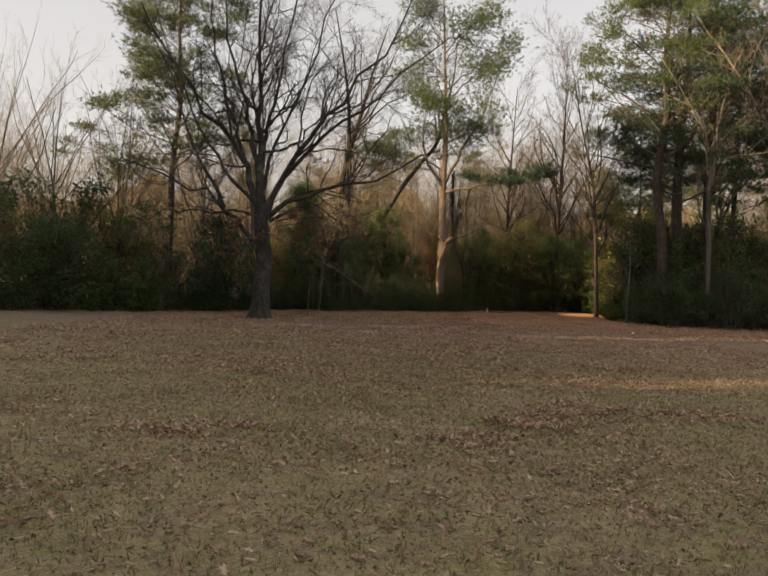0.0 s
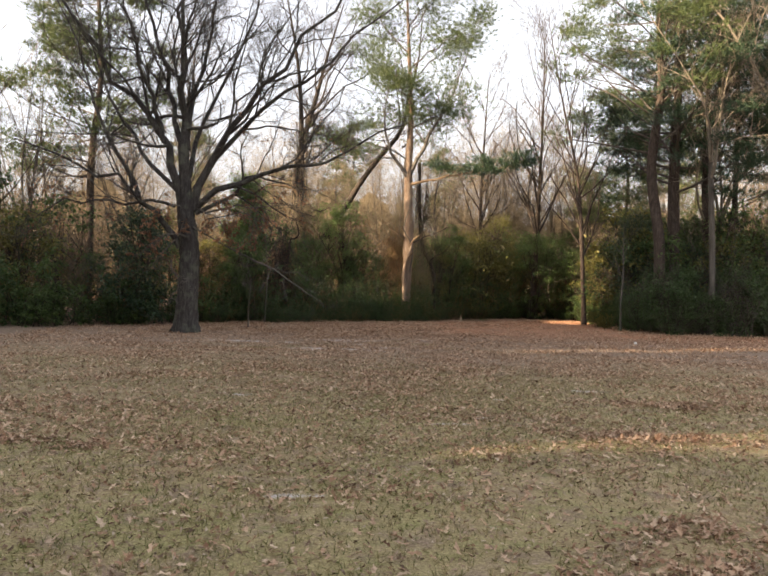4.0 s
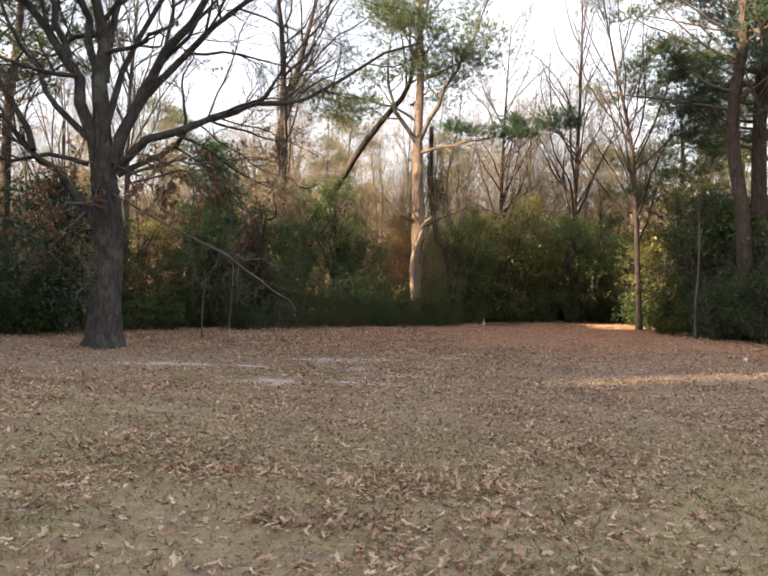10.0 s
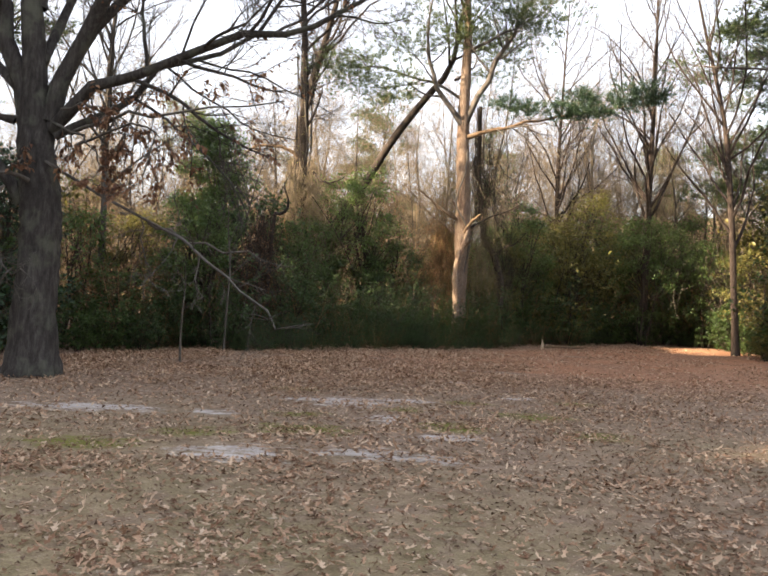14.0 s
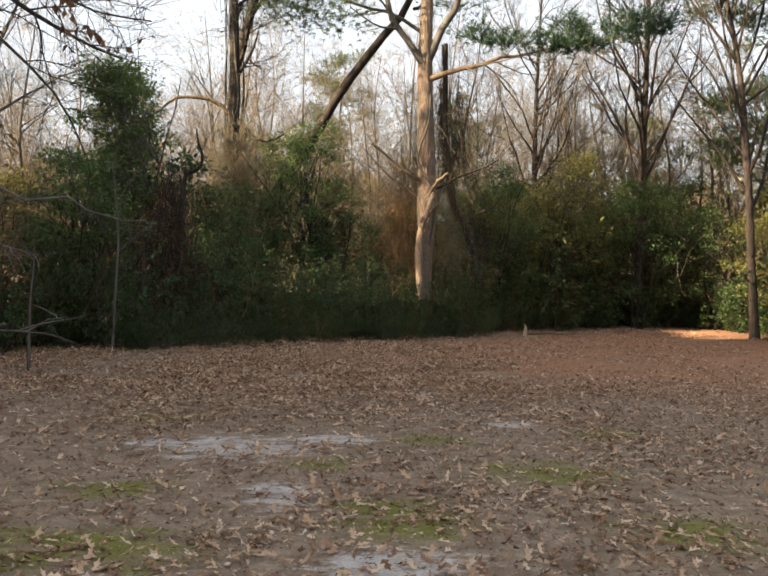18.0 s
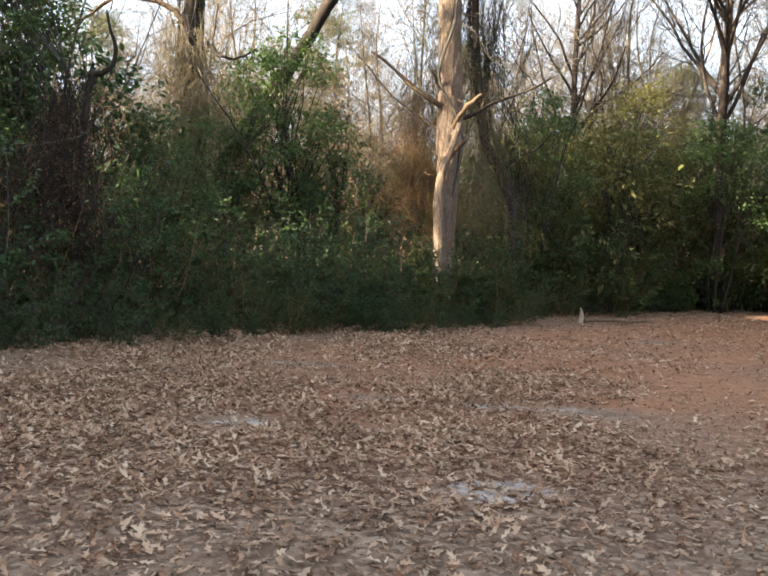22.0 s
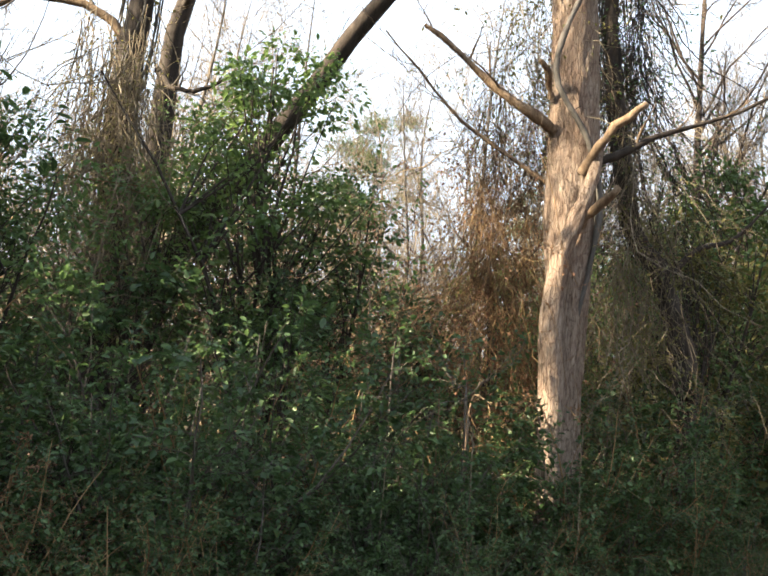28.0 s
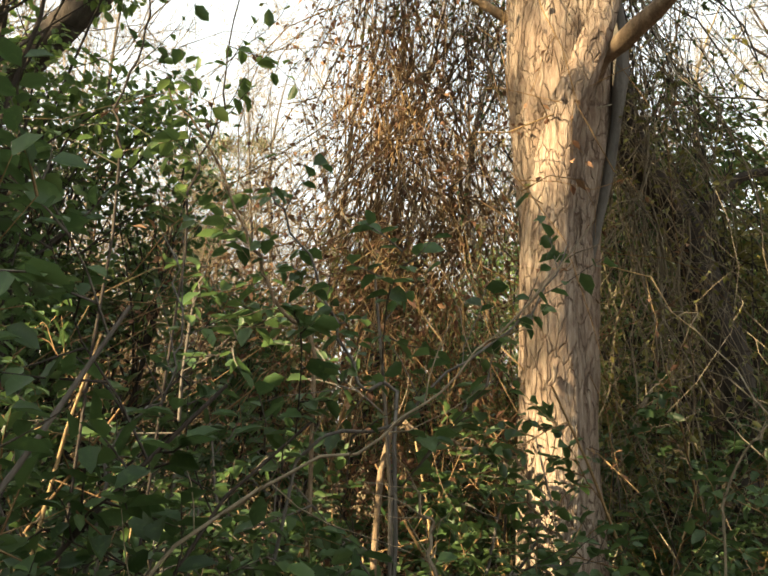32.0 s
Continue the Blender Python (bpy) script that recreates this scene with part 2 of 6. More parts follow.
M_LDARK = leafy("dark_evergreen_leaf", (0.022, 0.046, 0.016), (0.045, 0.086, 0.029), (0.092, 0.146, 0.048), share=0.42)
M_LEAF = leafy("green_leaf", (0.042, 0.08, 0.025), (0.078, 0.134, 0.04), (0.132, 0.188, 0.058), share=0.45)
M_LMID = leafy("deep_green_leaf", (0.027, 0.056, 0.02), (0.054, 0.1, 0.034), (0.1, 0.156, 0.052), share=0.42)
M_HOLLY = leafy("holly_leaf", (0.05, 0.098, 0.03), (0.095, 0.16, 0.046), (0.16, 0.225, 0.068), rough=0.35, share=0.45)
M_OLIVE = leafy("olive_leaf", (0.072, 0.083, 0.025), (0.135, 0.138, 0.04), (0.22, 0.19, 0.058), share=0.45)
M_DRY = leafy("dry_leaf", (0.08, 0.04, 0.028), (0.18, 0.095, 0.06), (0.29, 0.17, 0.1), rough=0.8, share=0.2, spec=0.1)
M_NEEDLE = leafy("pine_needle", (0.034, 0.056, 0.022), (0.066, 0.1, 0.034), (0.115, 0.145, 0.05), rough=0.55, share=0.3)
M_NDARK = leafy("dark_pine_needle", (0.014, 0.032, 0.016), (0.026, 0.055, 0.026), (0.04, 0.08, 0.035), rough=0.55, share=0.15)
M_LITTER = leafy("leaf_litter", (0.1, 0.05, 0.032), (0.255, 0.142, 0.086), (0.41, 0.257, 0.166), (0.51, 0.35, 0.236), (0.62, 0.475, 0.345), rough=0.85, share=0.12, spec=0.1)
M_CRUMB = leafy("leaf_crumbs", (0.08, 0.05, 0.036), (0.2, 0.13, 0.09), (0.34, 0.24, 0.17), (0.5, 0.4, 0.3), rough=0.9, share=0.05, spec=0.05)
M_GRASS = leafy("dormant_grass", (0.055, 0.072, 0.022), (0.154, 0.160, 0.055), (0.308, 0.242, 0.121), (0.506, 0.407, 0.253), rough=0.85, share=0.15, spec=0.1)
M_STUMP = bark("stump_wood", (0.2, 0.15, 0.1), (0.4, 0.31, 0.22), (0.58, 0.48, 0.36), 30.0, 0.3, 0.01)
M_SCRAP = plain("white_scrap", (0.7, 0.69, 0.66), (0.82, 0.81, 0.79))
M_FAR = far_material("far_woods")

# ---- mesh tools ----
rng = np.random.default_rng(7)


def unit(v):
    return v / np.maximum(np.linalg.norm(v, axis=-1, keepdims=True), 1e-9)


def mesh_of(name, chunks, mats, smooth=True):
    """One mesh from chunks (vertices, faces, slot)."""
    vs, loops, sizes, slots, off = [], [], [], [], 0
    for v, f, slot in chunks:
        v, f = np.asarray(v, np.float32).reshape(-1, 3), np.asarray(f, np.int32)
        vs.append(v)
        loops.append((f + off).ravel())
        sizes.append(np.full(len(f), f.shape[1], np.int32))
        slots.append(np.full(len(f), slot, np.int32))
        off += len(v)
    v, l, s, k = np.concatenate(vs), np.concatenate(loops), np.concatenate(sizes), np.concatenate(slots)
    me = bpy.data.meshes.new(name)
    me.vertices.add(len(v))
    me.vertices.foreach_set("co", v.ravel())
    me.loops.add(len(l))
    me.loops.foreach_set("vertex_index", l)
    me.polygons.add(len(s))
    me.polygons.foreach_set("loop_start", np.concatenate([[0], np.cumsum(s)[:-1]]).astype(np.int32))
    me.polygons.foreach_set("material_index", k)
    me.polygons.foreach_set("use_smooth", np.full(len(s), smooth))
    for m in mats:
        me.materials.append(m)
    me.update(calc_edges=True)
    return me


def part(name, chunks, mats, parent, label="", smooth=True, kind=""):
    if not isinstance(mats, (list, tuple)):
        mats = [mats]
    ob = new(name, mesh_of(name, chunks, mats, smooth))
    ob.parent = parent
    return tagged(ob, label, kind=kind)


def thing(name, at, label, category, group=""):
    ob = new(name)
    ob.empty_display_size = 0.3
    ob.location = at
    return tagged(ob, label, category, group)


def tubes(paths, radii, k=6, slot=0):
    """Round branches: paths (m, s, 3), radii (m, s)."""
    paths, radii = np.asarray(paths, float), np.asarray(radii, float)
    m, s, _ = paths.shape
    tan = unit(np.gradient(paths, axis=1))
    mean = unit(paths[:, -1] - paths[:, 0])
    ref = np.where(np.abs(mean[:, 2:3]) > 0.8, [[1.0, 0.2, 0.0]], [[0.1, 0.2, 1.0]])[:, None, :]
    u = unit(np.cross(tan, np.broadcast_to(ref, tan.shape)))
    w = np.cross(tan, u)
    a = np.arange(k) * 2 * np.pi / k
    ring = u[:, :, None, :] * np.cos(a)[None, None, :, None] + w[:, :, None, :] * np.sin(a)[None, None, :, None]
    v = paths[:, :, None, :] + ring * radii[:, :, None, None]
    idx = np.arange(m * s * k).reshape(m, s, k)
    nx = np.roll(idx, -1, axis=2)
    f = np.stack([idx[:, :-1], nx[:, :-1], nx[:, 1:], idx[:, 1:]], -1).reshape(-1, 4)
    return v.reshape(-1, 3), f, slot


def resample(pts, s):
    """A smooth path of s points through pts."""
    pts = np.asarray(pts, float)
    n = len(pts)
    t = np.linspace(0, n - 1, s)
    i = np.clip(t.astype(int), 0, n - 2)
    f = (t - i)[:, None]
    p0, p1, p2, p3 = pts[np.clip(i - 1, 0, n - 1)], pts[i], pts[i + 1], pts[np.clip(i + 2, 0, n - 1)]
    return 0.5 * (2 * p1 + (p2 - p0) * f + (2 * p0 - 5 * p1 + 4 * p2 - p3) * f ** 2 + (3 * p1 - p0 - 3 * p2 + p3) * f ** 3)


def grow(start, way, length, s, wander, pull):
    """Paths (m, s, 3) that wander from their starts and bend along pull."""
    m = len(start)
    p = np.empty((m, s, 3))
    p[:, 0] = start
    d = unit(np.asarray(way, float))
    step = (np.asarray(length) / (s - 1))[:, None]
    pull = np.asarray(pull, float)
    for i in range(1, s):
        d = unit(d + rng.normal(0, wander, (m, 3)) + pull)
        p[:, i] = p[:, i - 1] + d * step
    return p


def sprout(paths, radii, n, u0, u1, angle, spread=0.25):
    """Starts of n side branches on each path: place, way, radius there, length of the mother, how far along."""
    m, s, _ = paths.shape
    u = u0 + (u1 - u0) * (np.arange(n)[None, :] + rng.random((m, n))) / n
    x = u * (s - 1)
    i = np.clip(x.astype(int), 0, s - 2)
    f = (x - i)[..., None]
    r = np.arange(m)[:, None]
    pos = paths[r, i] * (1 - f) + paths[r, i + 1] * f
    tan = unit(paths[r, i + 1] - paths[r, i])
    rad = radii[r, i] * (1 - f[..., 0]) + radii[r, i + 1] * f[..., 0]
    side = unit(np.cross(tan, rng.normal(0, 1, tan.shape)))
    a = np.radians(angle) * (1 + rng.normal(0, spread, u.shape))[..., None]
    way = unit(tan * np.cos(a) + side * np.sin(a))
    size = np.broadcast_to(np.linalg.norm(np.diff(paths, axis=1), axis=2).sum(1)[:, None], u.shape)
    return pos.reshape(-1, 3), way.reshape(-1, 3), rad.ravel(), size.ravel(), u.ravel()


def ramify(paths, radii, levels, floor=0.0065):
    """Grows level upon level of side branches; yields (paths, radii, sides)."""
    out = []
    for n, u0, u1, angle, ratio, s, wander, up, thin, k in levels:
        pos, way, rad, size, u = sprout(paths, radii, n, u0, u1, angle)
        ln = size * ratio * (1.15 - 0.6 * u) * rng.uniform(0.7, 1.25, len(u))
        paths = grow(pos, way, ln, s, wander, (0, 0, up))
        r0 = np.maximum(rad * thin, floor)
        radii = r0[:, None] * np.linspace(1, 0.3, s)[None, :]
        out.append((paths, radii, k))
    return out


def leaf_mesh(p, d, nrm, length, width, fold=0.25, slot=0):
    """Folded pointed leaves."""
    d, nrm = unit(d), unit(nrm)
    side = unit(np.cross(d, nrm))
    up = np.cross(side, d)
    ln, w = length[:, None], width[:, None]
    mid = p + d * ln * 0.45
    v = np.stack([p, mid + side * w * 0.5 + up * w * fold, p + d * ln - up * ln * 0.08, mid - side * w * 0.5 + up * w * fold], 1)
    i = np.arange(len(p))[:, None] * 4
    f = np.concatenate([i + [[0, 2, 1]], i + [[0, 3, 2]]], 0)
    return v.reshape(-1, 3), f, slot


def oval_mesh(p, d, nrm, length, width):
    """Oval leaves, folded along the middle."""
    d, nrm = unit(d), unit(nrm)
    side = unit(np.cross(d, nrm))
    up = np.cross(side, d)
    ln, w = length[:, None], width[:, None]
    a, b = p + d * ln * 0.3, p + d * ln * 0.72
    v = np.stack([p, a + side * w * 0.5 + up * w * 0.2, b + side * w * 0.42 + up * w * 0.12, p + d * ln - up * ln * 0.12, b - side * w * 0.42 + up * w * 0.12, a - side * w * 0.5 + up * w * 0.2], 1)
    i = np.arange(len(p))[:, None] * 6
    return v.reshape(-1, 3), np.concatenate([i + [[0, 3, 2, 1]], i + [[0, 5, 4, 3]]], 0), 0


def fallen_leaves(p, d, nrm, length, width):
    """Curled dead leaves with uneven lobes."""
    m = len(p)
    d, nrm = unit(d), unit(nrm)
    side = unit(np.cross(d, nrm))
    up = np.cross(side, d)
    ln, w = length[:, None], width[:, None]
    curl, fold = rng.normal(0.08, 0.3, (m, 1)), rng.uniform(-0.15, 0.5, (m, 1))

    def at(u, k):
        jitter = rng.uniform(0.7, 1.2, (m, 1))
        return p + d * ln * (u + rng.normal(0, 0.06, (m, 1))) + side * w * k * jitter + up * (w * abs(k) * fold * 1.6 + ln * curl * u * u)
    v = np.stack([at(0, 0.0), at(0.26, 0.62), at(0.42, 0.2), at(0.7, 0.6), at(0.78, 0.18), at(1.05, 0), at(0.78, -0.18), at(0.72, -0.6), at(0.42, -0.2), at(0.28, -0.62)], 1)
    i = np.arange(m)[:, None] * 10
    f = np.concatenate([i + [[0, 1, 2]], i + [[0, 2, 8]], i + [[0, 8, 9]], i + [[2, 3, 4]], i + [[2, 4, 6]], i + [[2, 6, 8]], i + [[4, 5, 6]], i + [[6, 7, 8]]], 0)
    return v.reshape(-1, 3), f, 0


def twig_leaves(paths, n, size, shape=0.45, droop=-0.2, slot=0, u0=0.1, oval=False):
    """Leaves set in two ranks along twigs."""
    m, s, _ = paths.shape
    u = u0 + (0.999 - u0) * (np.arange(n)[None, :] + rng.random((m, n)) * 0.9) / n
    x = u * (s - 1)
    i = np.clip(x.astype(int), 0, s - 2)
    f = (x - i)[..., None]
    r = np.arange(m)[:, None]
    pos = (paths[r, i] * (1 - f) + paths[r, i + 1] * f).reshape(-1, 3)
    tan = unit(paths[r, i + 1] - paths[r, i]).reshape(-1, 3)
    c = len(pos)
    side = unit(np.cross(tan, [[0, 0, 1.0]]) + rng.normal(0, 0.35, (c, 3)))
    sign = np.where(np.arange(c) % 2 == 0, 1.0, -1.0)[:, None]
    way = unit(tan * 0.6 + side * sign + [[0, 0, droop]] + rng.normal(0, 0.2, (c, 3)))
    nrm = np.array([[0, 0, 1.0]]) + rng.normal(0, 0.45, (c, 3))
    ln = size * rng.uniform(0.6, 1.3, c)
    return oval_mesh(pos, way, nrm, ln, ln * shape) if oval else leaf_mesh(pos, way, nrm, ln, ln * shape, slot=slot)


def needle_tufts(pos, way, per, length, width, slot=0):
    """Tufts of needles."""
    p = np.repeat(pos, per, 0)
    d = unit(np.repeat(unit(way), per, 0) * 0.75 + rng.normal(0, 0.6, (len(p), 3)))
    p = p + np.repeat(unit(way), per, 0) * rng.uniform(-0.5, 0.3, (len(p), 1)) * length
    side = unit(np.cross(d, rng.normal(0, 1, d.shape))) * width
    ln = (length * rng.uniform(0.6, 1.2, len(p)))[:, None]
    v = np.stack([p - side * 0.5, p + side * 0.5, p + d * ln], 1).reshape(-1, 3)
    return v, np.arange(len(v)).reshape(-1, 3), slot


def needle_clumps(centres, n, size, per=12, length=0.24, width=0.022, slot=0):
    """Flattened clouds of needle tufts round the centres."""
    c = np.repeat(np.asarray(centres, float), n, 0)
    o = rng.normal(0, 0.5, (len(c), 3)) * np.array(size)
    return needle_tufts(c + o, unit(o * [1, 1, 0.6] + [0, 0, 0.12]) + [[0, 0, 0.35]], per, length, width, slot)


def vnoise(x, y, size, seed=0):
    """Smooth value noise in 0..1."""
    x, y = np.asarray(x, float) / size + seed * 17.3, np.asarray(y, float) / size - seed * 9.1
    i, j = np.floor(x), np.floor(y)
    f, g = x - i, y - j
    f, g = f * f * (3 - 2 * f), g * g * (3 - 2 * g)

    def h(a, b):
        q = np.sin(a * 127.1 + b * 311.7 + seed * 13.7) * 43758.5453
        return q - np.floor(q)
    return (h(i, j) * (1 - f) + h(i + 1, j) * f) * (1 - g) + (h(i, j + 1) * (1 - f) + h(i + 1, j + 1) * f) * g


# ---- plan ----
RISE_Y = [-60, 0, 10, 20, 30, 40, 50, 60, 80, 140]
RISE_Z = [0.1, 0.09, 0.0, -0.03, -0.1, 0.0, 0.34, 0.67, 1.1, 1.4]


def lie(x, y):
    """Height of the ground."""
    return np.interp(y, RISE_Y, RISE_Z) + 0.05 * (vnoise(x, y, 3.1, 1) - 0.5) + 0.02 * (vnoise(x, y, 0.7, 2) - 0.5)


def on(x, y, dz=0.0):
    return (x, y, float(lie(x, y)) + dz)


EDGE = [(-45, 14), (-28, 24), (-18, 33.5), (-13, 38.5), (-9.5, 41.7), (-6, 45.6), (-3, 47.4), (0, 49.6), (2.2, 51.1), (6, 54.1),
        (11.5, 58.6), (13.4, 57.5), (14.0, 51.5), (14.6, 48.2), (17, 47.4), (24, 50), (46, 54)]


def edge_samples(step, depth, jitter=0.3):
    """Places along the edge of the wood, moved into it by depth."""
    out = []
    e = np.array(EDGE, float)
    for a, b in zip(e[:-1], e[1:]):
        t = b - a
        ln = np.linalg.norm(t)
        nrm = np.array([-t[1], t[0]]) / ln
        for q in range(max(1, int(round(ln / step)))):
            u = (q + 0.5) / max(1, int(round(ln / step)))
            out.append(a + t * u + nrm * depth + rng.normal(0, jitter, 2))
    return out


# ---- ground ----
def axis(lo, hi, fine, far):
    mid = np.arange(lo, hi + 1e-6, fine)
    out, step = [], fine
    while (out[-1] if out else 0) < far:
        step *= 1.22
        out.append((out[-1] if out else 0) + step)
    out = np.array(out)
    return np.concatenate([lo - out[::-1], mid, hi + out])


MUD = [(-0.2, 45.4, 0.75, 0.22), (0.7, 43.3, 0.4, 0.25), (2.9, 42.9, 0.7, 0.3), (-0.45, 42.0, 0.5, 0.3), (5.95, 49.3, 0.6, 0.3), (-3.6, 41.6, 0.8, 0.35)]
SAND = [(-0.5, 36.1, 1.0, 0.75), (0.4, 36.6, 0.7, 0.4), (-1.3, 36.3, 0.6, 0.3), (-4.1, 34.3, 1.3, 0.55), (-2.4, 34.3, 0.5, 0.35), (2.45, 37.75, 0.42, 0.3), (-1.5, 31.3, 0.8, 0.5),
                 (0.9, 32.9, 0.6, 0.35), (0.0, 31.6, 0.8, 0.4), (0.6, 31.4, 0.6, 0.4), (0.1, 34.4, 0.35, 0.6), (1.9, 17.6, 0.22, 0.28), (1.4, 17.1, 0.35, 0.14), (0.15, 18.3, 0.2, 0.2),
                 (-0.2, 13.2, 0.3, 0.12), (-1.6, 19.5, 0.25, 0.3), (4.3, 21.4, 0.4, 0.3), (1.6, 40.3, 0.5, 0.3), (1.9, 43.0, 0.5, 0.2), (2.4, 19.6, 0.2, 0.3), (-2.3, 22.5, 0.25, 0.15)]


def build_ground():
    xs, ys = axis(-11, 15, 0.16, 2500), axis(3, 56, 0.16, 2500)
    gx, gy = np.meshgrid(xs, ys, indexing="ij")
    v = np.stack([gx, gy, lie(gx, gy)], -1).reshape(-1, 3)
    nx, ny = len(xs), len(ys)
    i = np.arange(nx * ny).reshape(nx, ny)
    f = np.stack([i[:-1, :-1], i[1:, :-1], i[1:, 1:], i[:-1, 1:]], -1).reshape(-1, 4)
    ob = new("ground", mesh_of("ground", [(v, f, 0)], [M_GROUND]))
    tagged(ob, "dormant brown lawn giving way to bare sandy dirt, moss and leaf litter", "ground", kind="structure")
    x, y = v[:, 0], v[:, 1]

    def blot(list_):
        a = np.zeros(len(x))
        for cx, cy, rx, ry in list_:
            a = np.maximum(a, np.clip(1.25 - np.sqrt(((x - cx) / rx) ** 2 + ((y - cy) / ry) ** 2), 0, 1))
        return a
    sand = blot(SAND)
    mud = blot(MUD)
    sand = np.maximum(sand, mud * 0.42)
    moss = blot([(-1.7, 37.8, 0.65, 0.45), (-1.0, 33.1, 1.04, 0.65), (1.0, 33.7, 0.78, 0.52), (2.3, 35.3, 0.91, 0.65), (-1.2, 34.5, 0.65, 0.39), (0.9, 34.1, 0.65, 0.39), (1.4, 36.7, 0.78, 0.39), (-2.2, 32.6, 0.65, 0.52),
                 (0.3, 35.5, 0.52, 0.39), (3.4, 37.2, 0.65, 0.45), (-3.2, 31.6, 0.91, 0.52), (2.9, 33.6, 0.65, 0.52)])
    clay = np.clip((y - 39.5) / 4, 0, 1) * np.clip((x + 3.5) / 4, 0, 1) * (0.42 + 0.55 * vnoise(x, y, 1.5, 6)) * np.clip((62 - y) / 3, 0, 1)
    clay = np.maximum(clay, blot([(2.0, 46.3, 1.9, 0.8), (8, 51, 5, 3.5), (4, 49, 2.4, 1.4), (0.6, 43.6, 1.0, 0.5), (3.6, 43.5, 1.8, 0.8)]) * 0.9)
    rim = np.interp(x, [q[0] for q in EDGE], [q[1] for q in EDGE])
    clay = clay * np.clip((rim - y - 0.4) / 2.2, 0.3, 1)          # leaves hide the clay along the wood
    cover = np.stack([np.clip(sand * 1.1, 0, 1), moss * 1.05, np.clip(clay, 0, 0.9) * (1 - mud), np.ones(len(x))], -1).astype(np.float32)
    att = ob.data.attributes.new("cover", "FLOAT_COLOR", "POINT")
    att.data.foreach_set("color", cover.ravel())
    bare = np.clip((y - 17 + 9 * (vnoise(x, y, 4, 3) - 0.5)) / 16, 0, 1) * 0.92
    bare = np.maximum(bare, np.clip((np.abs(x) - 60) / 40, 0, 1))
    leafy_ = np.clip((y - 36.0) / 6, 0, 1) * np.clip(1.3 - clay, 0, 1) * (1 - mud) * np.clip(0.3 + 1.2 * vnoise(x, y, 1.3, 4), 0, 1)
    att = ob.data.attributes.new("leafy", "FLOAT", "POINT")
    att.data.foreach_set("value", leafy_.astype(np.float32))
    att = ob.data.attributes.new("bare", "FLOAT", "POINT")
    att.data.foreach_set("value", bare.astype(np.float32))


build_ground()


# ---- trees ----
def limb_set(limbs, base, s=10):
    """Limbs given as (points, r0, r1), points from the tree's foot."""
    paths = np.array([resample(p, s) for p, _, _ in limbs])
    radii = np.array([a + (b - a) * np.linspace(0, 1, s) ** 0.8 for _, a, b in limbs])
    return paths, radii


def roughen(paths, amount):
    w = np.linspace(0, 1, paths.shape[1])[None, :, None]
    return paths + rng.normal(0, amount, paths.shape) * np.minimum(1, w * 4)


def trunk_chunk(points, radii, k=16, s=26, lumps=0.06, flare=0.5):
    """A trunk with uneven girth and a flared foot."""
    p = resample(points, s)
    t = np.linspace(0, 1, len(radii))
    r = np.interp(np.linspace(0, 1, s), t, radii)
    v, f, slot = tubes(p[None], r[None], k)
    v = v.reshape(s, k, 3)
    a = np.arange(k)
    z = p[:, 2] - p[0, 2]
    swell = 1 + flare * np.exp(-z / 0.35)[:, None] * (0.55 + 0.45 * np.sin(a * 2 * np.pi / k * 5 + 0.7))[None, :]
    swell = swell * (1 + rng.normal(0, lumps, (s, k)))
    v = p[:, None, :] + (v - p[:, None, :]) * swell[..., None]
    return v.reshape(-1, 3), f, slot


